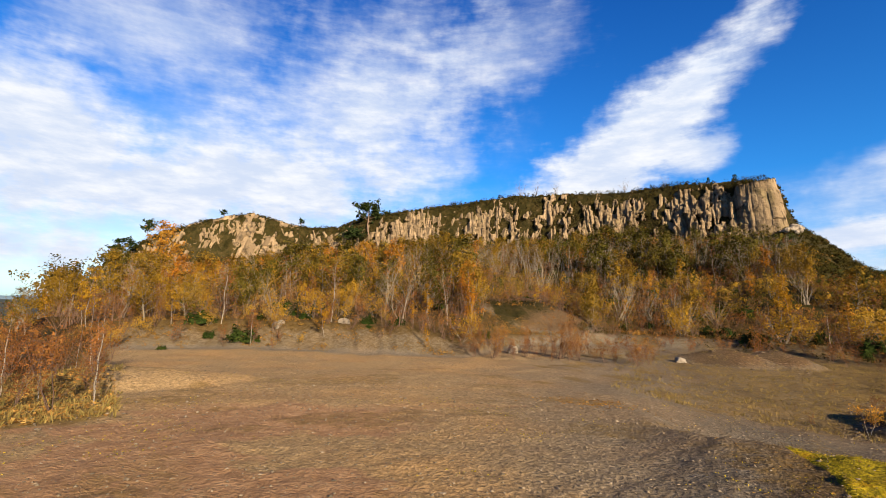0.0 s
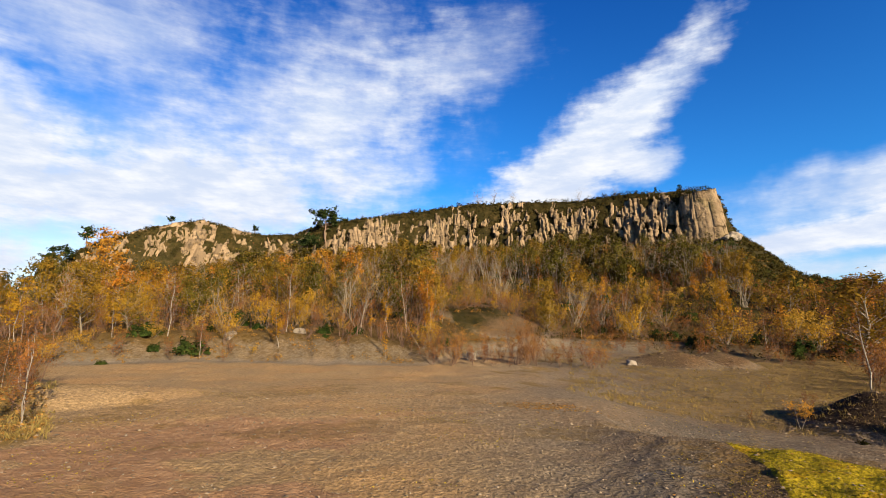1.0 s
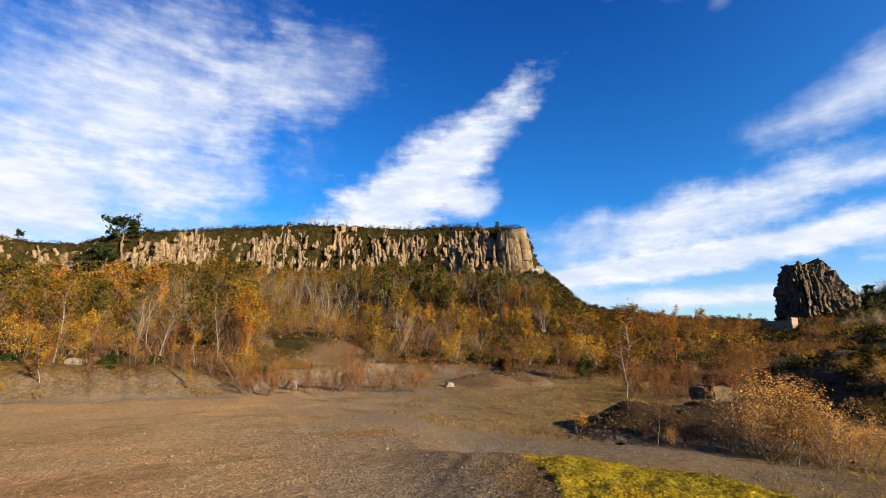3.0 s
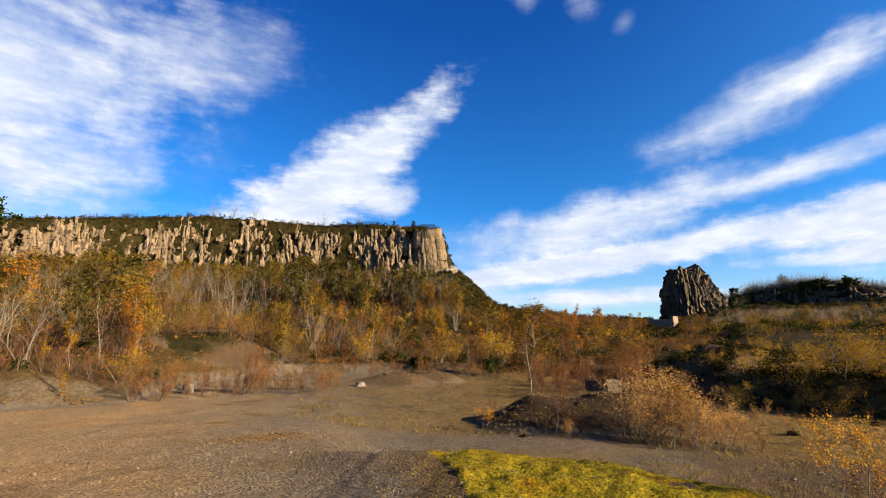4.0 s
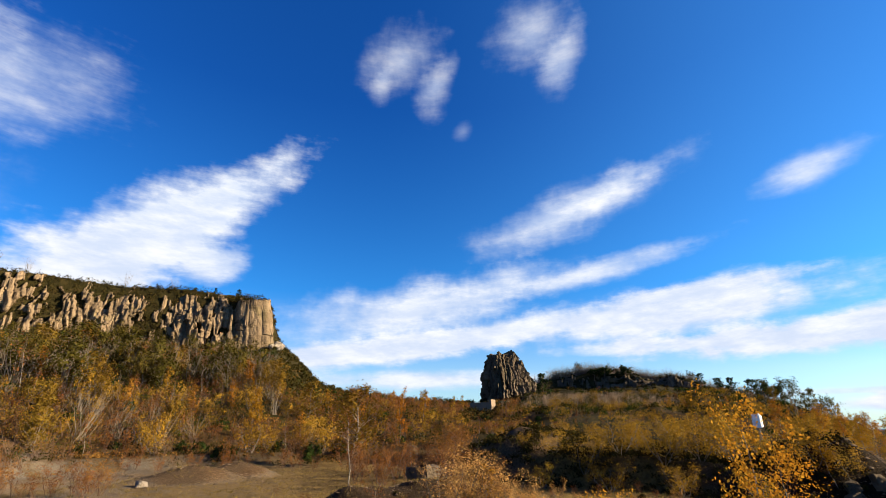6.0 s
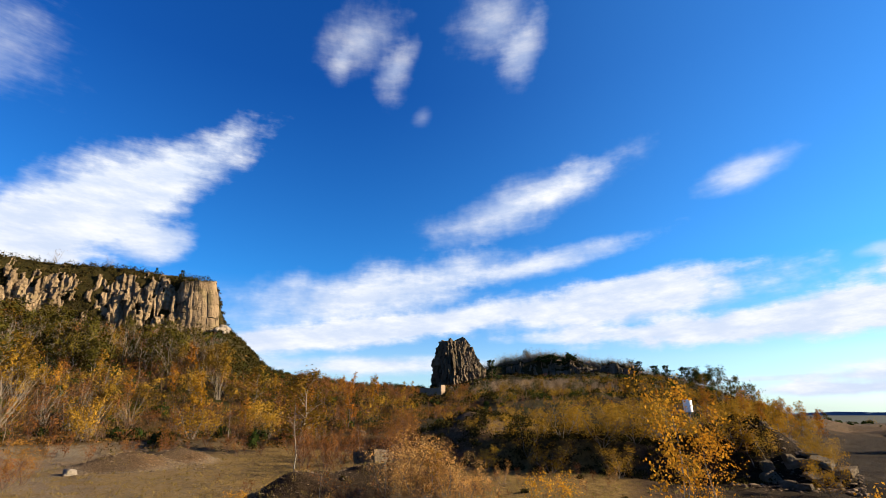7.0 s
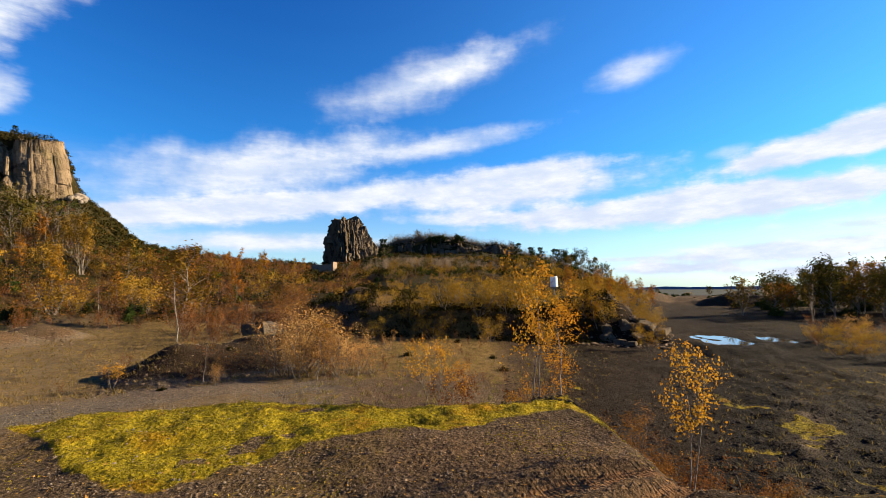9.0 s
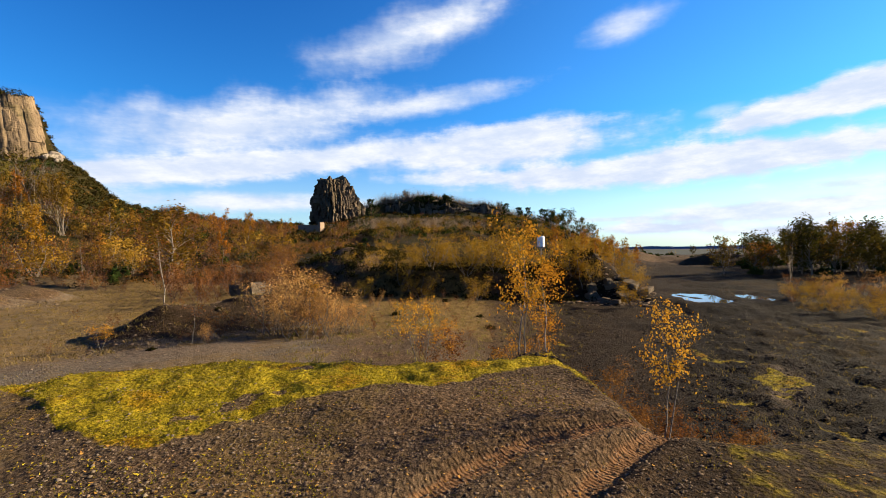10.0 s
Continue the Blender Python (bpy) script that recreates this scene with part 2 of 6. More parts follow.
# azimuth, distance of the cliff or crest, elevation of its foot, elevation of its top (degrees from the eye)
HILL_WEST = [
    (-62, 70, -3.2, -3.2), (-46, 74, -3.0, -3.0), (-41.3, 80, -2.6, -2.6), (-38, 88, 0.2, 0.4), (-35.5, 94, 2.3, 3.2),
    (-33.2, 100, 3.2, 5.2), (-30.8, 104, 3.0, 6.7), (-28, 106, 2.4, 8.0), (-25.5, 106, 3.0, 8.9), (-22.5, 106, 3.8, 9.6),
    (-19.4, 107, 4.6, 8.9), (-16.2, 108, 5.2, 8.5), (-12.9, 106, 6.0, 8.8), (-9.6, 103, 6.4, 10.4), (-6, 101, 6.8, 11.2),
    (1, 98, 7.4, 12.4), (8, 96, 7.3, 13.6), (14.8, 95, 8.0, 13.8), (21.3, 94, 8.6, 13.8), (27.2, 92, 8.2, 14.3),
]
HILL_CLIFF = [
    (32.6, 90, 8.2, 14.1), (34.6, 89, 8.0, 14.1), (36.4, 90, 8.4, 13.6), (37.2, 91, 8.8, 10.4), (38.1, 92, 8.4, 8.8),
    (39.8, 94, 7.2, 7.3), (41.3, 96, 5.6, 5.7), (43, 98, 4.4, 4.4), (47, 100, 3.6, 3.6), (52, 102, 2.9, 2.9),
    (58, 104, 2.7, 2.7), (61, 106, 2.4, 2.4), (65, 116, 3.2, 3.4), (67.5, 121, 3.6, 4.2), (70, 125, 3.8, 5.0),
    (74, 125, 3.6, 5.7), (78, 125, 3.6, 5.4), (80.5, 124, 3.8, 4.5), (82.5, 122, 3.4, 5.1), (84, 120, 3.2, 4.4),
]
HILL_MOOR = [
    (85, 118, 3.2, 3.6), (90, 112, 2.0, 2.0), (94, 105, 0.4, 0.4), (98, 100, -1.0, -1.0), (102, 100, -1.75, -1.75),
    (112, 100, -1.6, -1.6), (125, 100, -1.2, -1.2), (150, 100, -1.6, -1.6),
]
HILL = np.array(HILL_WEST + HILL_CLIFF + HILL_MOOR)
# azimuth, distance of the bank behind the quarry floor, its height
BANK = np.array([(-62, 13, 0.5), (-44, 15, 0.6), (-38, 24, 0.7), (-36, 31, 1.3), (-20, 30, 1.6), (-5, 27.2, 1.5), (3, 27, 0.9), (12, 38, 0.8), (20, 43, 0.9),
                 (33, 45, 0.9), (45, 46, 0.6), (55, 38, 0.9), (61, 29, 1.3), (75, 26, 1.5), (88, 26.5, 1.4), (94, 28, 1.2), (99, 30, 0.7), (101.5, 60, 0.1), (150, 60, 0.0)])
# azimuth, distance of the lip of the platform on which the camera stands
LIP = np.array([(-180, 7), (20, 9), (30, 7.6), (42, 7.3), (55, 6.9), (70, 6.3), (80, 6.4), (88, 6.7), (92, 7.2), (95, 6.3), (98, 5.5), (102, 4.85),
                (106, 4.6), (112, 4.7), (120, 5.4), (135, 6.5), (180, 7)])
# spoil heaps: azimuth, distance, half length, half depth, height, turn of the long axis from across the view
HEAPS_NEAR = [
    (47.2, 18.0, 1.9, 1.9, 0.8, 0), (52.6, 19.8, 3.4, 2.6, 0.85, -8), (55.6, 24.6, 2.4, 2.2, 0.5, 0), (60, 21.0, 3.0, 2.2, 0.7, 0), (31, 34, 3.4, 1.8, 0.95, 0),
    (35.5, 36, 2.6, 1.6, 0.9, 0), (11.5, 48, 6.5, 6, 1.7, 5), (2, 60, 7, 8, 1.6, 0), (65, 31, 3.0, 2.6, 1.0, 0), (69, 33, 4, 3, 1.2, 0),
    (97, 30, 4.0, 2.0, 1.1, 0), (93, 31, 3.0, 2.0, 1.0, 0), (108.2, 74, 6.5, 4, 2.3, 0),
]
HEAPS_FAR = [
    (-34, 15.5, 4.0, 2.2, 0.5, 0), (57, 30, 3.5, 2.2, 0.45, 0), (70, 5.2, 1.2, 0.8, 0.07, 20), (83, 4.8, 1.6, 1.2, 0.10, 0),
]
HEAPS = HEAPS_NEAR + HEAPS_FAR


POOLS = [(28.8, -8.4, 2.6, 1.25), (29.4, -11.3, 1.8, 0.85)]
# the middle lines of the two ruts
RUTS = [[(2.6, 0.95), (3.54, 0.44), (3.86, 0.2), (4.24, -0.13), (4.65, -0.67), (4.95, -1.15), (5.3, -1.9)],
        [(2.5, 0.25), (3.41, -0.37), (3.66, -0.53), (4.28, -0.89), (4.87, -1.32), (5.3, -1.9)]]


def rut_distance(x, y, k):
    """The distance from a rut's middle line, and where the rut is worn in."""
    best = np.full(np.shape(x), 9.0)
    line = RUTS[k]
    for (ax, ay), (bx, by) in zip(line[:-1], line[1:]):
        t = np.clip(((x - ax) * (bx - ax) + (y - ay) * (by - ay)) / ((bx - ax) ** 2 + (by - ay) ** 2), 0, 1)
        best = np.minimum(best, np.hypot(x - ax - t * (bx - ax), y - ay - t * (by - ay)))
    return best, ease(x, 2.4, 3.2) * (1 - ease(x, 4.9, 5.3))


# faint wheel marks on the open gravel
MARKS = [[(-5.0, 4.0), (-5.3, 6.0), (-4.7, 8.0), (-3.0, 9.8)], [(-3.5, 3.4), (-3.9, 5.4), (-3.6, 7.0), (-2.2, 8.8), (0.5, 10)],
         [(-0.6, 3.2), (1.0, 4.1), (2.4, 5.4), (4.2, 7.2)], [(0.6, 3.1), (2.2, 3.9), (3.8, 5.2), (5.8, 7)], [(-2.5, 9.0), (1.0, 10.2), (5.0, 10.6), (9, 10.2)]]


def mark_distance(x, y):
    best = np.full(np.shape(x), 9.0)
    for line in MARKS:
        for (ax, ay), (bx, by) in zip(line[:-1], line[1:]):
            t = np.clip(((x - ax) * (bx - ax) + (y - ay) * (by - ay)) / ((bx - ax) ** 2 + (by - ay) ** 2), 0, 1)
            best = np.minimum(best, np.hypot(x - ax - t * (bx - ax), y - ay - t * (by - ay)))
    return best + 0.25 * (fbm(x * 0.8, y * 0.8, 3, 19) - 0.5)


def column(table, az, k):
    return np.interp(az, table[:, 0], table[:, k])


def height(x, y, rough=True):
    """The height of the ground at x, y."""
    x, y = np.asarray(x, float), np.asarray(y, float)
    r, az = np.hypot(x, y), np.degrees(np.arctan2(x, y))
    wav = az + 0.9 * (fbm(x * 0.11, y * 0.11, 3, 5) - 0.5)
    front = np.interp(r, [0, 4, 12, 20, 27, 2000], [0, 0, -0.55, -1.05, -1.3, -1.3])
    lip = np.interp(az, LIP[:, 0], LIP[:, 1]) * (1 + 0.05 * (fbm(x * 0.9, y * 0.9, 3, 9) - 0.5))
    east = ease(az, 76, 92)
    drop = 1.1 + 0.65 * east
    side = -drop * ease(r, lip, lip + 3.4 - 1.2 * east) - np.interp(r, [12, 18, 2000], [0, 0.22, 0.22]) * (1 - east) + 0.2 * ease(r, 22, 60) * east
    floor = front + (side - front) * ease(az, 20, 36)
    floor = np.where(az > 140, side, floor)
    # bank, bench and hillside
    rb, hb = column(BANK, wav, 1), column(BANK, wav, 2)
    foot, ef, et = column(HILL, az, 1), column(HILL, az, 2), column(HILL, az, 3)
    et = et + 0.4 * ease(az, -36, -33) * (1 - ease(az, 33, 35.5))
    zf, zt = EYE + foot * np.tan(np.radians(ef)), EYE + foot * np.tan(np.radians(et))
    rb = rb + 1.2 * (fbm(x * 0.25, y * 0.25, 4, 77) - 0.5) * ease(-az, -6, 2) + 1.1 * (fbm(az * 1.3 + 0.09 * r, r * 0.12, 4, 78) - 0.5) * ease(-az, -6, 2)
    bank = hb * ease(r, rb, rb + np.interp(az, [2, 10, 50, 62, 95, 101], [4.4, 3.0, 2.6, 1.1, 1.1, 2.6]))
    start = rb + 5.0
    t = np.clip((r - start) / np.maximum(foot - start, 1), 0, 1)
    z = floor + bank
    z = z + np.maximum(zf - (floor + hb), -3) * t ** 1.15 * (foot > start)
    lump = fbm(x * 0.13, y * 0.13, 4, 21) - 0.5
    z = z + lump * 2.4 * ease(t, 0.03, 0.3) * (1 - ease(r, foot - 8, foot))
    z = z + (zt - zf) * ease(r, foot + 0.6, foot + 4.2)
    z = z - np.interp(r - foot, [0, 25, 120, 500, 4000], [0, 0.2, 12, 30, 60]) 
    left = ease(-az, 34, 46) * ease(r, 34, 90)
    z = z - left * 1.5
    for haz, hr, a, b, h, turn in HEAPS:
        q = radians(haz + turn)
        cx, cy = hr * math.sin(radians(haz)), hr * math.cos(radians(haz))
        u, v = ((x - cx) * math.cos(q) - (y - cy) * math.sin(q)) / a, ((x - cx) * math.sin(q) + (y - cy) * math.cos(q)) / b
        d = np.sqrt(u * u + v * v) * (1 + 0.35 * (fbm(x * 0.8, y * 0.8, 3, 31) - 0.5))
        z = z + h * np.clip(1.0 - np.sqrt(d * d + 0.02), 0, 1) ** 0.9 * 1.12
    if rough:
        z = z + (fbm(x * 0.7, y * 0.7, 4, 3) - 0.5) * np.interp(r, [0, 3, 12, 60, 200], [0.02, 0.05, 0.16, 0.35, 0.8])
        east_rough = ease(az, 80, 92) * (1 - ease(az, 128, 140)) * ease(r, 6.5, 8.5) * (1 - ease(r, 24, 40)) * (0.35 + 0.65 * ease(np.abs(y + 0.205 * x - 0.5), 1.2, 3.0))
        z = z + (fbm(x * 6, y * 6, 3, 13) - 0.5) * np.interp(r, [0, 14, 30], [0.035, 0.05, 0.0])
        z = z + (fbm(x * 1.9, y * 1.9, 3, 14) - 0.5) * 0.29 * east_rough
        wm = mark_distance(x, y)
        z = z - 0.014 * (1 - ease(wm, 0.08, 0.2)) + 0.006 * np.exp(-((wm - 0.26) / 0.08) ** 2)
        z = z + np.where(r < 10, (fbm(x * 3.5, y * 3.5, 3, 15) - 0.4) * 0.15, 0) * moss_at(x, y)
        # wheel ruts run off the platform
        for k in range(2):
            w, on = rut_distance(x, y, k)
            tread = 0.02 * (fbm(x * 9, y * 9, 2, 17) - 0.5)
            z = z + ((tread - 0.075) * (1 - ease(w, 0.07, 0.17)) + 0.03 * np.exp(-((w - 0.25) / 0.07) ** 2)) * on
        # shallow hollows that hold water
        for cx, cy, a, b in POOLS:
            d = np.hypot((x - cx) / a, (y - cy) / b)
            z = z + (-1.565 + 0.12 * ease(d, 0.75, 1.3) + 0.22 * (fbm(x * 0.8, y * 2.2, 4, 29) - 0.5) - z) * (1 - ease(d, 1.4, 2.6))
    return z


def spot(az, r, sink=0.0):
    """The place on the ground at an azimuth and a distance."""
    x, y = r * math.sin(radians(az)), r * math.cos(radians(az))
    return Vector((x, y, float(height(x, y)) - sink))


def moss_at(x, y):
    """How mossy the ground is."""
    r, az = np.hypot(x, y), np.degrees(np.arctan2(x, y))
    n1, n2 = fbm(x * 0.5, y * 0.5, 5, 41), fbm(x * 1.7, y * 1.7, 4, 43)
    lip, wave = np.interp(az, LIP[:, 0], LIP[:, 1]), (n1 - 0.5) * 2.2
    near = np.interp(az, [31, 34, 36, 38.7, 41.5, 45, 49, 57, 65, 80, 87, 93, 96, 101, 108, 112, 125], [9, 8.5, 7.6, 6.5, 5.3, 4.7, 4.4, 4.6, 4.9, 5.4, 6.0, 6.4, 5.8, 5.2, 5.1, 3.6, 3.6])
    m = ease(r, near - 0.1 + wave * 0.4, near + 0.35 + wave * 0.4) * (1 - ease(r, lip + 0.2, lip + 0.9)) * ease(az, 33, 36)
    m = m * (1 - 0.8 * ease(az, 99, 102) * (1 - ease(az, 108, 111))) * (1 - 0.6 * ease(az, 106, 110)) * (1 - ease(az, 132, 170))
    m = np.maximum(m, 0.62 * ease(n2, 0.55, 0.68) * ease(az, 78, 95) * (r < 17) * (r > 6.5) * ease(np.abs(y + 0.205 * x - 0.5), 1.0, 2.2))
    m = np.maximum(m, 0.42 * ease(n2, 0.5, 0.62) * ease(az, 112, 115) * ease(r, 17, 20) * (1 - ease(r, 25, 28)))
    return m * ease(n2 + 0.12, 0.28, 0.42)


def mesh_of(name, verts, faces, mats=(), smooth=False):
    """A mesh from arrays: faces is one array of triangles or quads, or a list."""
    me = bpy.data.meshes.new(name)
    verts = np.asarray(verts, np.float32)
    if isinstance(faces, np.ndarray):
        k = faces.shape[1]
        me.vertices.add(len(verts)), me.loops.add(faces.size), me.polygons.add(len(faces))
        me.vertices.foreach_set("co", verts.ravel())
        me.loops.foreach_set("vertex_index", faces.ravel().astype(np.int32))
        me.polygons.foreach_set("loop_start", np.arange(0, faces.size, k, dtype=np.int32))
        me.polygons.foreach_set("loop_total", np.full(len(faces), k, np.int32))
        me.update(calc_edges=True)
    else:
        me.from_pydata([tuple(map(float, v)) for v in verts], [], faces)
    for m in mats:
        me.materials.append(m)
    if smooth:
        me.polygons.foreach_set("use_smooth", np.ones(len(me.polygons), bool))
    return me


# ---- the ground: one sheet to the horizon ----
AZ = np.concatenate([np.arange(-50, 126, 0.42), np.arange(128, 310, 4.0)])
RR = np.concatenate([[0.35, 0.6, 0.9], np.geomspace(1.2, 46, 240), np.arange(46.8, 84, 1.1), np.arange(84, 130, 0.8), np.geomspace(131, 4600, 34)])
ga, gr = np.meshgrid(np.radians(AZ), RR)
gx, gy = gr * np.sin(ga), gr * np.cos(ga)
gz = height(gx, gy)
na, nr = len(AZ), len(RR)
ids = np.arange(na * nr).reshape(nr, na)
nxt = np.roll(ids, -1, axis=1)
quads = np.stack([ids[:-1], ids[1:], nxt[1:], nxt[:-1]], axis=-1).reshape(-1, 4)[:, ::-1]
verts = np.stack([gx, gy, gz], axis=-1).reshape(-1, 3)
verts = np.vstack([verts, [[0, 0, float(height(0.0, 0.0))]]])
hub = np.stack([np.full(na, na * nr), ids[0], nxt[0], nxt[0]], axis=-1)
ground_mesh = mesh_of("ground", verts, [tuple(map(int, q)) for q in quads] + [(int(q[0]), int(q[2]), int(q[1])) for q in hub], smooth=True)

px, py = verts[:, 0].astype(float), verts[:, 1].astype(float)
pr, pa = np.hypot(px, py), np.degrees(np.arctan2(px, py))
n1, n2, n3 = fbm(px * 0.5, py * 0.5, 5, 41), fbm(px * 1.7, py * 1.7, 4, 43), fbm(px * 0.16, py * 0.16, 4, 47)
wob_v = (n1 - 0.5) * 2.2
# moss on the platform's lip
moss = moss_at(px, py)
# grass: thin between the road and the hill, thick on benches and slopes
foot_v, bank_v = column(HILL, pa, 1), column(BANK, pa, 1)
grassy = 0.55 * ease(pr, 15.2 + wob_v, 17 + wob_v) * ease(pa, 18, 34) * (1 - ease(pa, 80, 88)) * (1 + 0.35 * ease(pa, 36, 46))
grassy = np.maximum(grassy, ease(pr, bank_v + 0.5 + wob_v, bank_v + 3.5 + wob_v) * 0.75)
grassy = np.maximum(grassy, ease(-pa, 33, 36.5) * ease(pr, 8.5 + wob_v, 10 + wob_v) * 0.85)
grassy = np.maximum(grassy, 0.6 * ease(n1, 0.52, 0.64) * ease(pr, 8, 11) * (pa > 10) * (pa < 125) * (1 - ease(pr, 10, 12) * (1 - ease(pr, 14.5, 15.5)) * (pa < 82)))
grassy = np.maximum(grassy, 0.45 * ease(n1, 0.50, 0.66) * (pr < 20))
track = (1 - ease(np.abs(py + 0.205 * px - 0.5 - 1.2 * (n3 - 0.5)), 2.0, 4.5 + px * 0.03)) * ease(px, 8, 11)
grassy = np.where(pa > 84, np.maximum(grassy * 0.5, 0.38 * ease(n1, 0.5, 0.62) * ease(pr, 12, 16)) * (1 - track), grassy)
# reddish earth where wheels turned
earth = ease(-pa + 12, 0, 30) * (1 - ease(pr, 8.5, 12)) * ease(n1 + 0.2 * (n2 - 0.5), 0.36, 0.55)
earth = np.maximum(earth, 0.75 * ease(n3, 0.5, 0.62) * (pr < 10) * (1 - ease(pa, 0, 25)))
for k in range(2):
    w, on = rut_distance(px, py, k)
    earth = np.maximum(earth, 0.8 * (1 - ease(w, 0.07, 0.15)) * ease(px, 1.5, 2.6) * (1 - ease(px, 5.0, 5.5)))
earth = np.maximum(earth, 0.5 * (1 - ease(mark_distance(px, py), 0.1, 0.4)) * (1 - ease(pa, 5, 30)))
# darker, coarser grit on the heaps and beyond the platform
grit = np.maximum(ease(pa, 50, 74) * 0.85, 0.42 * ease(pa, 8, 34)) * (1 - ease(pa, 132, 172))
grit = np.maximum(grit, 0.9 * ease(pa, 26, 40) * (1 - ease(pa, 132, 172)) * (1 - ease(pr, 7.5, 9.5)))
for haz, hr, a, b, h, turn in HEAPS:
    if h > 0.6 and hr < 50:
        grit = np.maximum(grit, 1 - ease(np.hypot(px - hr * math.sin(radians(haz)), py - hr * math.cos(radians(haz))), 0.7 * b, 1.0 * a))
# dark strip along the eastern bank, its shade put into the ground colour
grit = np.maximum(grit, ease(pr, bank_v - 0.6, bank_v) * (1 - ease(pr, bank_v + 2.5, bank_v + 5)) * ease(pa, 56, 62) * (1 - ease(pa, 92, 98)))
for haz, hr, a, b, h, turn in HEAPS:
    if h > 0.6 and hr < 50:
        grassy = grassy * (0.15 + 0.85 * ease(np.hypot(px - hr * math.sin(radians(haz)), py - hr * math.cos(radians(haz))), 0.8 * b, 1.1 * a))
grit = grit * (0.45 + 0.55 * ease(pr, 0.5, 2.4))
heath_v = ease(pr, foot_v - 2, foot_v + 1.5) * (pa > -42) * (pa < 44) + ease(pr, bank_v + 25, bank_v + 60) * (pa >= 44) * (pa < 99)
heath_v = np.maximum(heath_v, ease(n3 + 0.25 * (n1 - 0.5), 0.42, 0.58) * ease(pr, bank_v + 4, bank_v + 12) * (pa > -45) * (pa < 99))
crag = ease(pr, foot_v + 0.3, foot_v + 0.9) * (1 - ease(pr, foot_v + 2.6 + wob_v, foot_v + 3.6 + wob_v)) * (column(HILL, pa, 3) - column(HILL, pa, 2) > 0.6) * 0.3
heap_v = np.zeros(len(px))
for haz, hr, a, b, h, turn in HEAPS[:4]:
    heap_v = np.maximum(heap_v, 0.5 * (1 - ease(np.hypot(px - hr * math.sin(radians(haz)), py - hr * math.cos(radians(haz))), 0.8 * b, 1.2 * a)))
rut_v = np.zeros(len(px))
for k in range(2):
    w, on = rut_distance(px, py, k)
    rut_v = np.maximum(rut_v, (1 - ease(w, 0.09, 0.16)) * on)
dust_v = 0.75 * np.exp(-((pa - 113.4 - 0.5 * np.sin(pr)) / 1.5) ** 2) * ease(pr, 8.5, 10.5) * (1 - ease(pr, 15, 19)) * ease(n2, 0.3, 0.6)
tan = (1 - ease(pa, -4, 34) * (1 - ease(pa, 130, 172))) * (1 - 0.85 * ease(pr, bank_v - 1.5, bank_v))
grassy = np.maximum(grassy, 0.5 * ease(pr, bank_v, bank_v + 1) * (pa < 10))
# where the haze of distance is mixed into the ground colour
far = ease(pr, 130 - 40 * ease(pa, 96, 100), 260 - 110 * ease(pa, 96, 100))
heath_v = np.maximum(heath_v, ease(pr, 140, 180))
heath_v = np.maximum(heath_v, ease(pa, 35.5, 37) * (1 - ease(pa, 44, 48)) * ease(pr, 74, 84))
for label, values in (("moss", moss), ("grassy", grassy), ("earth", earth), ("heath", np.clip(heath_v, 0, 1)), ("grit", grit), ("crag", crag), ("tan", tan), ("far", far), ("slope", np.maximum(0.75 * ease(pr, bank_v - 0.5, bank_v + 1.5), ease(pr, bank_v + 3, bank_v + 10))), ("floor_dark", heap_v + (0.7 * ease(pa, 78, 95) + 0.3 * ease(pa, 100, 110)) * (1 - ease(pa, 132, 172)) * (1 - ease(pr, 60, 90)) * np.maximum(0.05 + 0.95 * ease(pr, 5.5, 8.5), 0.6 * ease(pa, 99, 106) * ease(pr, 1.6, 3.0))), ("rut", rut_v), ("dust", dust_v)):
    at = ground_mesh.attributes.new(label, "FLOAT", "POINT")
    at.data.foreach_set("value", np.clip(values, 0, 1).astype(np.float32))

m, n = material("quarry_ground")
pos = n.add("ShaderNodeNewGeometry").outputs["Position"]


def layer(label):
    a = n.add("ShaderNodeAttribute")
    a.attribute_name = label
    return a.outputs["Fac"]


speck = n.noise(pos, 11.0, 9.0, 0.82)
gravel = n.ramp(speck, [(0.34, (0.0333, 0.02886, 0.02294)), (0.47, (0.0962, 0.0851, 0.06808)), (0.56, (0.148, 0.1295, 0.1036)), (0.70, (0.3108, 0.2738, 0.222))])
gravel = n.mix(n.span(n.noise(pos, 0.35, 5.0), 0.4, 0.65), gravel, n.mix(1.0, gravel, (1.25, 1.08, 0.9, 1), "MULTIPLY"))
vor = n.add("ShaderNodeTexVoronoi")
n.put(vor.inputs["Vector"], pos), n.put(vor.inputs["Scale"], 20.0)
gravel = n.mix(0.3, gravel, n.mix(1.0, n.ramp(vor.outputs["Color"], [(0.0, 0.25), (1.0, 1.0)]), (0.26, 0.215, 0.16, 1), "MULTIPLY"))
gravel = n.mix(layer("tan"), n.mix(1.0, gravel, (0.92, 1.0, 1.14, 1), "MULTIPLY"), n.mix(1.0, gravel, (1.9, 1.62, 1.18, 1), "MULTIPLY"))
dark_grit = n.mix(1.0, gravel, n.mix(layer("floor_dark"), (0.66, 0.52, 0.38, 1), (0.027, 0.022, 0.017, 1)), "MULTIPLY")
dark_grit = n.mix(1.0, dark_grit, n.ramp(n.noise(pos, 24.0, 7.0, 0.8), [(0.34, 0.3), (0.5, 0.95), (0.62, 1.9)]), "MULTIPLY")
soil = n.ramp(n.noise(pos, 5.0, 9.0, 0.8), [(0.3, (0.155, 0.089, 0.050)), (0.55, (0.285, 0.180, 0.106)), (0.8, (0.40, 0.28, 0.185))])
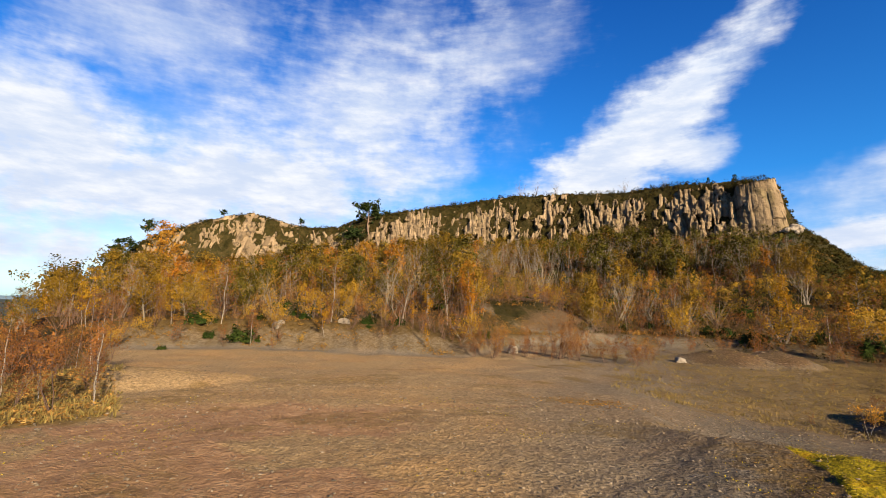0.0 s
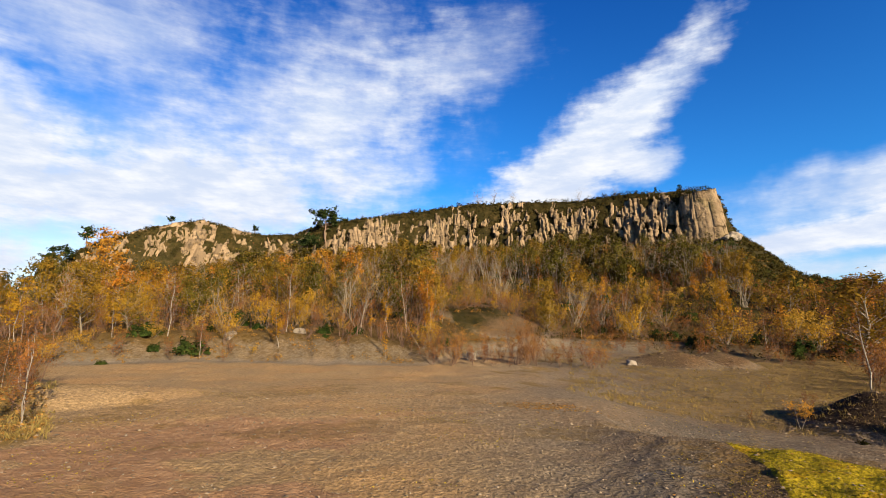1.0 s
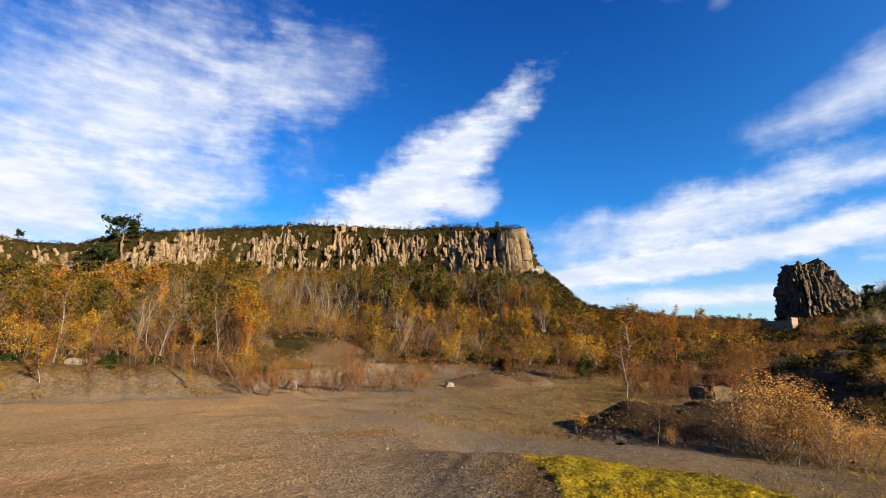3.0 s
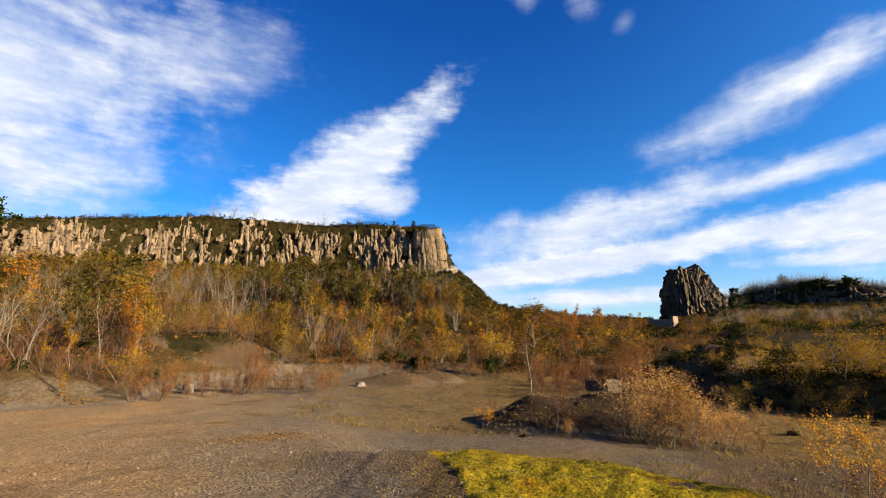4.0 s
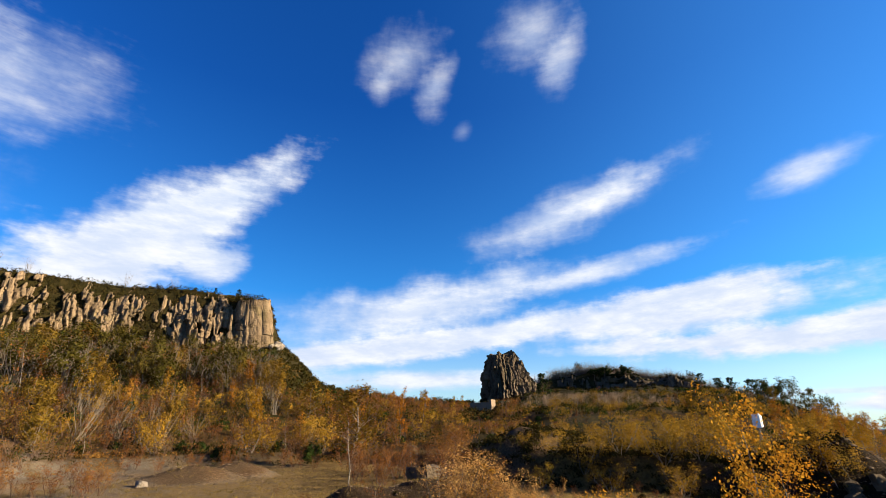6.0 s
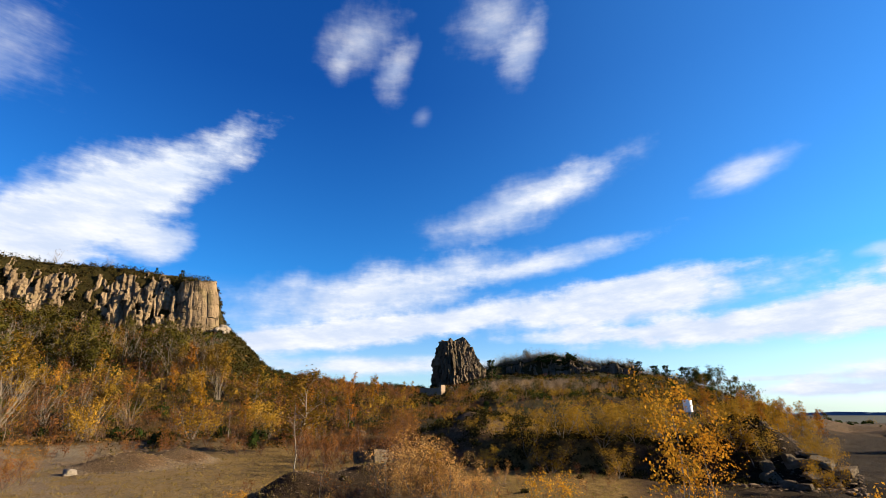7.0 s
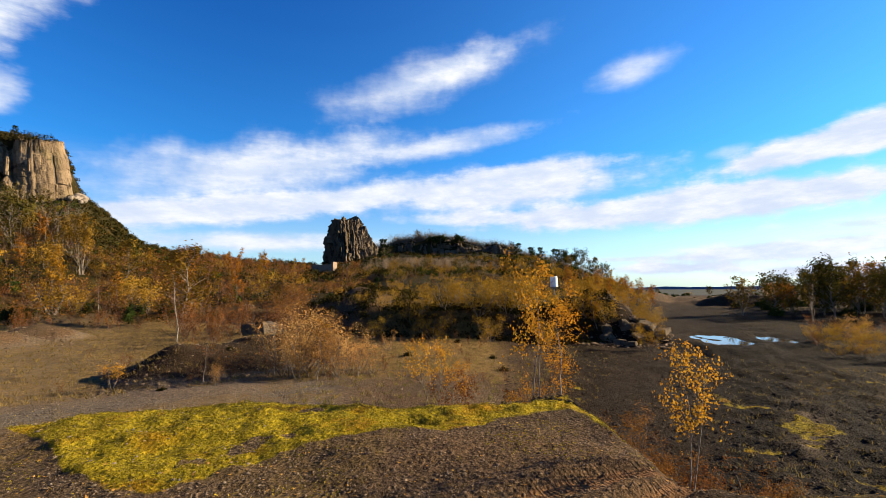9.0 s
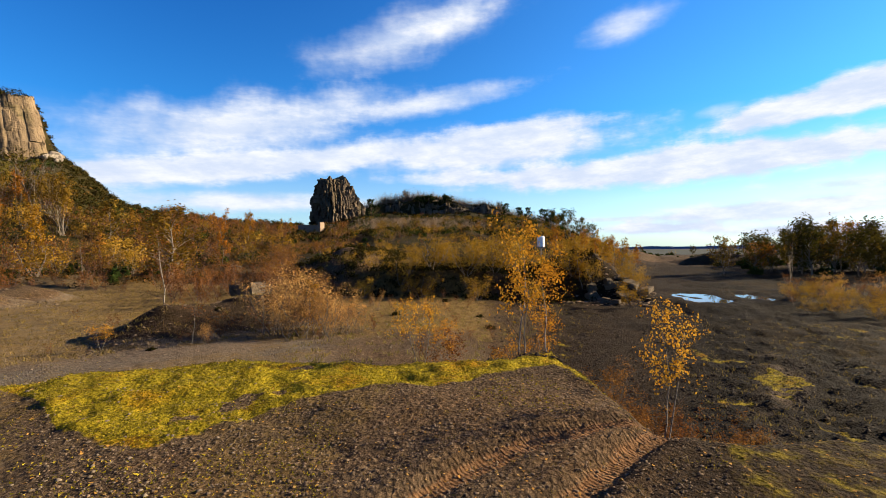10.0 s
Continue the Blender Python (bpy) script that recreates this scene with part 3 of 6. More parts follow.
straw = n.ramp(n.noise(pos, 3.2, 10.0, 0.8), [(0.30, (0.0444, 0.0333, 0.01184)), (0.45, (0.1184, 0.0814, 0.0296)), (0.60, (0.1924, 0.1369, 0.0518)), (0.75, (0.1554, 0.1369, 0.0333))])
green = n.ramp(n.noise(pos, 7.0, 10.0, 0.8), [(0.33, (0.022, 0.017, 0.005)), (0.43, (0.125, 0.105, 0.009)), (0.55, (0.29, 0.235, 0.013)), (0.72, (0.42, 0.32, 0.03))])
green = n.mix(n.span(n.noise(pos, 1.6, 5.0), 0.5, 0.7), green, n.mix(1.0, green, (1.0, 0.72, 0.6, 1), "MULTIPLY"))
brown = n.ramp(n.noise(pos, 0.7, 9.0, 0.7), [(0.30, (0.010, 0.010, 0.004)), (0.5, (0.024, 0.022, 0.008)), (0.7, (0.055, 0.040, 0.016))])
patch = n.noise(pos, 4.5, 7.0, 0.7)


def over(below, above, label, width=0.25):
    k = layer(label)
    edge = n.math("ADD", k, n.math("MULTIPLY", n.math("SUBTRACT", patch, 0.5), 1.1))
    return n.mix(n.span(edge, 0.5 - width, 0.5 + width), below, above)


col = over(gravel, dark_grit, "grit", 0.4)
soil = n.mix(1.0, soil, n.mix(layer("tan"), (0.66, 0.61, 0.54, 1), (1, 1, 1, 1)), "MULTIPLY")
col = over(col, soil, "earth", 0.25)
# ground colour darkens towards the east and on the near heaps
col = n.mix(n.math("MULTIPLY", layer("floor_dark"), 0.7), col, n.mix(1.0, col, (0.5, 0.51, 0.53, 1), "MULTIPLY"))
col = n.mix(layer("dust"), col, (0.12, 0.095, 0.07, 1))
straw = n.mix(1.0, straw, n.mix(layer("slope"), n.mix(layer("floor_dark"), (1.0, 1.0, 1.0, 1), (0.30, 0.27, 0.2, 1)), (0.33, 0.31, 0.27, 1)), "MULTIPLY")
col = over(col, straw, "grassy", 0.3)
col = over(col, brown, "heath", 0.3)
col = over(col, green, "moss", 0.15)
face = n.ramp(n.noise(n.stretch(pos, (1, 1, 0.3)), 1.6, 8.0, 0.75), [(0.36, (0.0222, 0.01924, 0.01184)), (0.5, (0.0888, 0.0666, 0.0407)), (0.66, (0.222, 0.1702, 0.111))])
col = over(col, face, "crag", 0.25)
# distance haze is put into the far ground's colour as blue-grey
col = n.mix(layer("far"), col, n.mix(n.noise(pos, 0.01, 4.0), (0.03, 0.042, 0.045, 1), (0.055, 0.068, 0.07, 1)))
wave = n.add("ShaderNodeTexWave")
n.put(wave.inputs["Vector"], n.stretch(pos, (1, 1, 1), (0, 0, radians(38))))
wave.inputs["Scale"].default_value, wave.inputs["Distortion"].default_value = 8.0, 2.5
fine_rel = n.math("MULTIPLY", n.noise(pos, 38.0, 4.0, 0.7), 0.42)
rel = n.math("MULTIPLY_ADD", n.noise(pos, 9.0, 8.0, 0.75), 0.75, n.math("MULTIPLY_ADD", vor.outputs["Distance"], 0.5, fine_rel))
col = n.mix(1.0, col, (0.69, 0.67, 0.64, 1), "MULTIPLY")
finish(n, col, 0.95, n.math("MULTIPLY_ADD", n.math("MULTIPLY", wave.outputs["Fac"], layer("rut")), 0.13, n.math("MULTIPLY", rel, n.math("MULTIPLY_ADD", layer("floor_dark"), 0.6, n.math("MULTIPLY_ADD", layer("grit"), 0.45, 0.38)))), 0.09, 1.0, 0.04)
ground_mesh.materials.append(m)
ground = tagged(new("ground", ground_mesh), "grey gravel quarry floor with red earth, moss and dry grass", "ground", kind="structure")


# ---- plants ----
def tubes(segs, sides=4):
    """Tapered tubes: each segment is (p0, p1, r0, r1)."""
    p0, p1 = np.array([s[0] for s in segs], float), np.array([s[1] for s in segs], float)
    r0, r1 = np.array([s[2] for s in segs], float), np.array([s[3] for s in segs], float)
    d = p1 - p0
    d /= np.maximum(np.linalg.norm(d, axis=1), 1e-6)[:, None]
    ref = np.where(np.abs(d[:, 2:3]) > 0.9, [[1.0, 0, 0]], [[0, 0, 1.0]])
    a = np.cross(d, ref)
    a /= np.linalg.norm(a, axis=1)[:, None]
    b = np.cross(d, a)
    vs, k = [], len(segs)
    for p, r in ((p0, r0), (p1, r1)):
        for j in range(sides):
            q = 2 * math.pi * j / sides
            vs.append(p + (a * math.cos(q) + b * math.sin(q)) * r[:, None])
    vs = np.stack(vs, axis=1).reshape(-1, 3)
    base = np.arange(k)[:, None] * 2 * sides
    fs = np.stack([np.concatenate([base + j, base + (j + 1) % sides, base + sides + (j + 1) % sides, base + sides + j], axis=1) for j in range(sides)], axis=1)
    return vs, fs.reshape(-1, 4)


def chains(lines, sides=4):
    """Stems: each a line of places and radii, skinned as one tube."""
    vs, fs = [], []
    for line, rad in lines:
        o = len(vs)
        for p, r in zip(line, rad):
            for j in range(sides):
                q = 2 * math.pi * j / sides
                vs.append((p[0] + math.cos(q) * r, p[1] + math.sin(q) * r, p[2]))
        for i in range(len(line) - 1):
            for j in range(sides):
                a, b = o + i * sides + j, o + i * sides + (j + 1) % sides
                fs.append((a, b, b + sides, a + sides))
    return vs, np.array(fs)


def leaves(points, size, rng, flat=0.0, long=1.5, three=False, out=None):
    """A small pointed blade at every point, turned at random."""
    k = len(points)
    points = np.asarray(points, float)
    u = rng.normal(size=(k, 3))
    u[:, 2] *= 1 - flat
    u /= np.linalg.norm(u, axis=1)[:, None]
    v = np.cross(u, rng.normal(size=(k, 3)))
    if flat > 0.5:
        v = np.cross(u, np.array([0, 0, 1.0]) + rng.normal(0, 0.3, (k, 3)))
    if out is not None:
        # leaves lie over the crown's surface, facing outwards
        face = out / np.maximum(np.linalg.norm(out, axis=1), 1e-6)[:, None] + rng.normal(0, 0.38, (k, 3))
        u = np.cross(face, u)
        u /= np.maximum(np.linalg.norm(u, axis=1), 1e-6)[:, None]
        v = np.cross(face, u)
    v /= np.maximum(np.linalg.norm(v, axis=1), 1e-6)[:, None]
    s = size * DETAIL["size"] * rng.uniform(0.6, 1.35, (k, 1))
    if three:
        vs = np.stack([points - u * s * long / 2 + v * s * 0.5, points + u * s * long * 0.6, points - u * s * long / 2 - v * s * 0.5], axis=1).reshape(-1, 3)
        return vs, np.arange(3 * k).reshape(-1, 3)
    w = np.cross(u, v) * s * 0.12
    vs = np.stack([points - u * s * long / 2, points + v * s / 2 + w, points + u * s * long / 2, points - v * s / 2 + w], axis=1).reshape(-1, 3)
    return vs, np.arange(4 * k).reshape(-1, 4)


def slivers(segs, crossed=False):
    """Fine twigs: a tapering blade each, or two that cross."""
    p0, p1 = np.array([s[0] for s in segs], float), np.array([s[1] for s in segs], float)
    r0 = np.array([s[2] for s in segs], float)[:, None]
    d = p1 - p0
    a = np.cross(d, np.array([0.31, 0.52, 0.79]))
    a /= np.maximum(np.linalg.norm(a, axis=1), 1e-6)[:, None]
    b = np.cross(d, a)
    b /= np.maximum(np.linalg.norm(b, axis=1), 1e-6)[:, None]
    if not crossed:
        a = (a + b) * 0.71
        vs = np.stack([p0 - a * r0 * 1.3, p0 + a * r0 * 1.3, p1], axis=1).reshape(-1, 3)
        return vs, np.arange(len(vs)).reshape(-1, 3)
    vs = np.stack([p0 - a * r0, p0 + a * r0, p1, p0 - b * r0, p0 + b * r0, p1 + a * r0 * 0.01], axis=1).reshape(-1, 3)
    return vs, np.arange(len(vs)).reshape(-1, 3)


def grow(rng, h, trunk_r, stems=1, spread=0.25, first=0.3, boughs=14, bough_len=0.4, rise=0.6, twigs=4, droop=0.0, bend=0.06, lean=0.0, peak=0.35, fine=2):
    """Stems, boughs and twigs of a plant of height h; returns thick segments, thin segments and the places of leaves."""
    thick, thin, tips = [], [], []
    for s in range(stems):
        ang = rng.uniform(0, 2 * math.pi)
        out = np.array([math.cos(ang), math.sin(ang), 0]) * (spread if stems > 1 else lean)
        hs = h * (rng.uniform(0.65, 1.0) if stems > 1 else 1.0)
        n_seg = 7
        p = np.array([math.cos(ang), math.sin(ang), 0]) * (0.02 * h if stems > 1 else 0)
        p[2] = -0.04 * h
        line = [p]
        for i in range(n_seg):
            step = np.array([0, 0, hs / n_seg * 1.03]) + out * hs / n_seg * (1.1 - 0.4 * i / n_seg) + rng.normal(0, bend, 3) * np.array([1, 1, 0]) * hs / n_seg * 2
            p = p + step
            line.append(p)
        rad = [trunk_r * (1 - i / n_seg) ** 0.8 * (0.75 if stems > 1 else 1) + 0.004 * h * 0.3 for i in range(n_seg + 1)]
        thick.append((line, rad))
        nb = max(3, int(boughs / stems))
        for b in range(nb):
            f = first + (1 - first) * (b + rng.uniform(0, 1)) / nb
            i = min(int(f * n_seg), n_seg - 1)
            base = line[i] + (line[i + 1] - line[i]) * (f * n_seg - i)
            q = rng.uniform(0, 2 * math.pi)
            g = (f - first) / (1.001 - first)
            ln = h * bough_len * (0.22 + 0.78 * math.sqrt(max(0.0, 1 - ((g - peak) / (1.05 - peak if g > peak else peak + 0.3)) ** 2))) * rng.uniform(0.65, 1.15)
            dirn = np.array([math.cos(q), math.sin(q), rise * rng.uniform(0.6, 1.4) + 1.2 * g ** 3])
            dirn /= np.linalg.norm(dirn)
            mid = base + dirn * ln * 0.5
            dir2 = dirn + np.array([rng.normal(0, 0.25), rng.normal(0, 0.25), rng.normal(0, 0.15) - droop])
            end = mid + dir2 / np.linalg.norm(dir2) * ln * 0.55
            rb = rad[i] * 0.42
            thin.append((base, mid, rb, -1)), thin.append((mid, end, rb * 0.6, 0))
            for k in range(twigs):
                g = rng.uniform(0.3, 1.0)
                tb = base + (mid - base) * min(1, g * 2) if g < 0.5 else mid + (end - mid) * (g * 2 - 1)
                td = dir2 / np.linalg.norm(dir2) * 0.6 + rng.normal(0, 0.55, 3) + np.array([0, 0, 0.25 - droop])
                te = tb + td / np.linalg.norm(td) * ln * rng.uniform(0.25, 0.5)
                thin.append((tb, te, rb * 0.28, rb * 0.10))
                for e in range(3):
                    tips.append(tb + (te - tb) * rng.uniform(0.3, 1.08))
                for e in range(fine):
                    sb = tb + (te - tb) * rng.uniform(0.2, 0.9)
                    sd = (te - tb) / np.linalg.norm(te - tb) + rng.normal(0, 0.6, 3)
                    se = sb + sd / np.linalg.norm(sd) * ln * rng.uniform(0.12, 0.26)
                    thin.append((sb, se, rb * 0.16, 0))
                    tips.append(se)
            tips.extend([end, mid + (end - mid) * 0.5])
    return thick, thin, np.array(tips)


# how many leaves and twigs a plant carries, and how large: fewer and larger on far plants
DETAIL = {"count": 1.0, "size": 1.0}


def cloud_of(tips, count, jitter, rng):
    count = int(count * DETAIL["count"])
    pick = tips[rng.integers(0, len(tips), count)]
    return pick + rng.normal(0, jitter, (count, 3))


def crown_leaves(points, size, rng):
    """Leaves of a whole crown, each turned away from the nearest of a few bough centres."""
    points = np.asarray(points)
    mid = points.mean(axis=0) - np.array([0, 0, 0.06])
    hubs = np.vstack([[mid], mid + (points[rng.integers(0, len(points), 6)] - mid) * 0.55])
    near = np.argmin(((points[:, None, :] - hubs[None]) ** 2).sum(axis=2), axis=1)
    return leaves(points, size, rng, three=True, out=points - hubs[near] + 0.4 * (points - mid))


PLANTS = {}


def plant_parts(kind, shape, bark_m, leaf_m, far):
    thick, thin, foliage = shape
    parts = []
    if thick:
        vs, fs = chains(thick, 5 if kind in ("sapling", "pine") else 3 if far or kind in ("twiggy", "willow", "bare") else 4)
        parts.append(("trunk", mesh_of(kind + "_trunk", vs, fs, [MAT[bark_m[0]]], True)))
    if thin:
        stout = [(a, b, r0, r0 * 0.6) for a, b, r0, r1 in thin if r1 == -1] or thin[:1]
        va, fa = tubes(stout, 3)
        twigs = [t for t in thin if t[3] != -1]
        if far:
            twigs = [(a, b, r0 * 1.5, r1) for a, b, r0, r1 in twigs[::2]]
        vb, fb = slivers(twigs, kind in ("sapling", "thicket"))
        fa = np.concatenate([fa[:, [0, 1, 2]], fa[:, [0, 2, 3]]])
        vs, fs = np.concatenate([va, vb]), np.concatenate([fa, fb + len(va)])
        parts.append(("branchwork", mesh_of(kind + "_branches", vs, fs, [MAT[bark_m[1]]], True)))
    if foliage is not None:
        parts.append(("crown", mesh_of(kind + "_crown", *foliage, [MAT[leaf_m]])))
    return parts


def plant(kind, label, category, bark, leaf, build, variants):
    """Some variants of a plant, each with trunk, branches and leaves, kept as templates for near and far."""
    PLANTS[kind] = dict(label=label, category=category, made=[], far=[])
    for far in (False, True):
        DETAIL["count"], DETAIL["size"] = (0.36, 1.75) if far and kind == "willow" else (0.6, 1.4) if far else (1.0, 1.0)
        for k in range(variants):
            rng = np.random.default_rng(sum(map(ord, kind)) * 7 + k)
            PLANTS[kind]["far" if far else "made"].append(plant_parts(kind, build(rng), bark, leaf, far))
    DETAIL["count"], DETAIL["size"] = 1.0, 1.0


COUNT, FAR = {}, {}


def set_plant(kind, place, h, turn, variant=None, label="", group="", wide=1.0, tilt=0.0):
    info = PLANTS[kind]
    COUNT[kind] = COUNT.get(kind, 0) + 1
    dist = math.hypot(place[0], place[1])
    shapes = info["far" if dist > 44 else "made"]
    parts = shapes[(COUNT[kind] if variant is None else variant) % len(shapes)]
    az = math.degrees(math.atan2(place[0], place[1]))
    if 62 < az < 97 and 20 < dist < 62 and kind != "gorse":
        # the low scrub leaves the ridge and the mast free
        most = -0.9 if 87.9 < az < 90.7 and dist < 44 else float(np.interp(az, [62, 70, 76, 84, 91, 97], [0.8, 0.5, 0.9, 1.6, 1.9, 1.0])) - (COUNT[kind] * 37 % 11) * 0.16
        h = min(h, max(0.7, (EYE - place[2] + dist * math.tan(radians(most))) * 0.93))
    if 59.3 < az < 63.4 and 36 < dist < 86:
        # nothing tall hides the ruin
        h = min(h, max(0.6, EYE - place[2] + dist * math.tan(radians(0.7))))
    if (kind == "twiggy" and dist > 60) or (kind == "bare" and dist > 98) or (kind == "gorse" and dist > 75) or (kind == "birch_bare" and dist > 80):
        m = Matrix.Translation(place) @ pose(0, 0, 0, tilt, tilt * 0.5, turn) @ Matrix.Diagonal((h * wide, h * wide, h, 1))
        FAR.setdefault(kind, []).extend((me, m) for _, me in parts)
        return None
    root = tagged(new(info["category"].replace(" ", "_")), label or info["label"], info["category"], group)
    root.matrix_world = Matrix.Translation(place) @ pose(0, 0, 0, tilt, tilt * 0.5, turn) @ Matrix.Diagonal((h * wide, h * wide, h, 1))
    for name, me in parts:
        ob = new(name, me)
        ob.parent = root
        if name != "trunk" or kind in ("twiggy", "willow", "bare", "thicket"):
            ob["kind"] = "stuff"
    return root


def b_birch(count, size):
    def make(rng):
        thick, thin, tips = grow(rng, 1.0, 0.0075, 1, first=0.14, boughs=24, bough_len=0.25, rise=1.3, twigs=4, droop=0.15, bend=0.05, lean=rng.uniform(0, 0.14), peak=0.3)
        return thick, thin, crown_leaves(cloud_of(tips, count, 0.018, rng), size, rng) if count else None
    return make


def b_bare(rng):
    thick, thin, tips = grow(rng, 1.0, 0.015, int(rng.integers(2, 5)), spread=0.26, first=0.18, boughs=26, bough_len=0.36, rise=1.4, twigs=6, bend=0.08, fine=3)
    return thick, thin, leaves(cloud_of(tips, 40, 0.03, rng), 0.018, rng, three=True)


def b_twiggy(rng):
    thick, thin, tips = grow(rng, 1.0, 0.009, 4, spread=0.36, first=0.12, boughs=26, bough_len=0.33, rise=1.5, twigs=5, bend=0.07, fine=2)
    return thick, thin, crown_leaves(cloud_of(tips, 420, 0.03, rng), 0.024, rng)


def b_willow(rng):
    thick, thin, tips = grow(rng, 1.0, 0.012, 5, spread=0.55, first=0.12, boughs=36, bough_len=0.38, rise=0.8, twigs=5, bend=0.09, peak=0.45, fine=1)
    return thick, thin, crown_leaves(cloud_of(tips, 1700, 0.05, rng), 0.022, rng)


def b_round(rng):
    thick, thin, tips = grow(rng, 1.0, 0.020, int(rng.integers(1, 3)), spread=0.15, first=0.14, boughs=28, bough_len=0.46, rise=0.8, twigs=5, bend=0.07, peak=0.42, fine=1)
    return thick, thin, crown_leaves(cloud_of(tips, 2100, 0.035, rng), 0.0245, rng)


def b_thicket(rng):
    thick, thin, tips = grow(rng, 1.0, 0.010, 5, spread=0.42, first=0.12, boughs=40, bough_len=0.34, rise=1.3, twigs=6, bend=0.08, fine=2)
    return thick, thin, crown_leaves(cloud_of(tips, 1700, 0.025, rng), 0.014, rng)


def b_gorse(rng):
    k = int(800 * DETAIL["count"])
    pts = rng.normal(0, 1, (k, 3))
    pts /= np.linalg.norm(pts, axis=1)[:, None]
    pts[:, 2] = np.abs(pts[:, 2])
    lump = 0.75 + 0.35 * np.sin(pts[:, 0] * 5 + rng.uniform(0, 6)) * np.sin(pts[:, 1] * 6 + rng.uniform(0, 6))
    pts = pts * (lump * rng.uniform(0.55, 1.0, k) ** 0.5)[:, None] * np.array([0.85, 0.85, 0.95])
    stems = [(np.zeros(3) - [0, 0, 0.05], pts[i] * 0.8, 0.03, 0.01) for i in range(14)]
    return None, stems, leaves(pts, 0.10, rng, three=True, out=pts)


def b_pine(rng):
    thick, thin, tips = grow(rng, 1.0, 0.035, 1, first=0.5, boughs=16, bough_len=0.5, rise=0.45, twigs=5, bend=0.12, lean=0.15, peak=0.5)
    return thick, thin, leaves(cloud_of(tips, 2200, 0.035, rng), 0.04, rng, 0.3, three=True)


def b_spruce(rng):
    thick, thin, tips = grow(rng, 1.0, 0.022, 1, first=0.08, boughs=46, bough_len=0.32, rise=0.1, twigs=3, droop=0.15, bend=0.01, peak=0.0)
    return thick, thin, leaves(cloud_of(tips, 1500, 0.02, rng), 0.035, rng, 0.2, three=True)


def b_sapling(rng):
    thick, thin, tips = grow(rng, 1.0, 0.008, int(rng.integers(1, 3)), spread=0.16, first=0.35, boughs=22, bough_len=0.34, rise=1.1, twigs=4, bend=0.07, lean=0.08, peak=0.5)
    high = tips[tips[:, 2] > 0.5]
    pts = np.vstack([cloud_of(high, 1000, 0.024, rng), cloud_of(tips, 200, 0.02, rng)])
    return thick, thin, leaves(pts, 0.0145, rng, 0.0, 1.35)


BIRCH, GREY, RED = ("bark_birch", "bark_red"), ("bark_grey", "bark_grey"), ("bark_red", "bark_red")
plant("birch_gold", "slender white-barked birch with yellow autumn leaves", "birch tree", BIRCH, "leaf_gold", b_birch(1000, 0.019), 5)
plant("birch_orange", "slender birch with burnt orange autumn leaves", "birch tree", BIRCH, "leaf_orange", b_birch(1000, 0.019), 4)
plant("birch_bare", "leafless birch with pale trunk and reddish twigs", "birch tree", BIRCH, "leaf_rust", b_birch(140, 0.02), 5)
plant("bare", "leafless grey-branched deciduous tree", "tree", GREY, "leaf_rust", b_bare, 5)
plant("twiggy", "dense red-brown leafless birch scrub", "shrub", RED, "leaf_rust", b_twiggy, 4)
MAT["leaf_thicket"] = leaf_material("leaf_thicket", (0.2138, 0.1021, 0.0292), (0.3208, 0.1798, 0.0583), (0.3499, 0.2333, 0.0826))
plant("thicket", "birch thicket with fine twigs and last pale orange leaves", "shrub", ("bark_grey", "bark_red"), "leaf_thicket", b_thicket, 3)
MAT["leaf_russet"] = leaf_material("leaf_russet", (0.09, 0.038, 0.010), (0.15, 0.066, 0.016), (0.19, 0.098, 0.022))
plant("russet", "low russet birch scrub with withered leaves", "shrub", RED, "leaf_russet", b_thicket, 2)
plant("willow", "bushy willow with golden-olive autumn leaves", "willow", GREY, "leaf_willow", b_willow, 4)
plant("round_ochre", "broad tree with ochre autumn crown", "tree", GREY, "leaf_ochre", b_round, 4)
plant("round_orange", "broad tree with rusty orange autumn crown", "tree", GREY, "leaf_orange", b_round, 2)
plant("round_olive", "broad tree with olive-green turning crown", "tree", GREY, "leaf_olive", b_round, 4)
plant("gorse", "dense dark green gorse bush", "bush", RED, "leaf_green", b_gorse, 4)
plant("heather", "low dark brown-green heather clump", "bush", RED, "heath", b_gorse, 3)
plant("pine", "dark green Scots pine with flat crown", "pine tree", ("bark_pine", "bark_pine"), "leaf_pine", b_pine, 3)
plant("sapling", "young birch sapling with bright yellow-orange leaves", "birch sapling", ("bark_birch", "bark_red"), "leaf_bright", b_sapling, 4)
plant("spruce", "small dark green spruce", "spruce tree", ("bark_pine", "bark_pine"), "leaf_pine", b_spruce, 2)

# how high the treetops reach: azimuth and elevation from the eye
CAP_WEST = [
    (-50, -1.6), (-43, -1.6), (-41.3, -0.6), (-39.4, 1.2), (-37.5, 1.8),
    (-35.5, 4.0), (-33, 4.2), (-28, 3.4), (-22, 4.7), (-18, 5.6),
    (-12.7, 6.6), (-6, 7.4), (1, 8.2), (8, 7.9), (14.8, 8.7),
    (21, 9.4), (27, 8.8), (32, 8.9), (34.6, 8.4), (37.5, 8.0),
    (39, 4.6), (43, 4.2), (45, 4.3), (47, 5.4), (52, 4.1),
    (58, 3.3), (61, 2.6), (65.5, 3.4), (66.5, 5.6), (68, 6.5),
    (69.5, 6.9), (73, 6.8), (77.5, 6.4), (80.7, 5.7), (83.8, 5.1),
    (88.6, 3.9), (92, 3.3), (94.4, 2.0), (96.2, 1.0), (98, 0.2),
]
CAP_EAST = [
    (99.5, -0.6), (104, -0.6), (106, -0.2), (110.7, 0.3), (114, 0.6),
    (117.4, 1.5), (121, 0.6), (130, 0.6),
]
CAP = np.array(CAP_WEST + CAP_EAST)
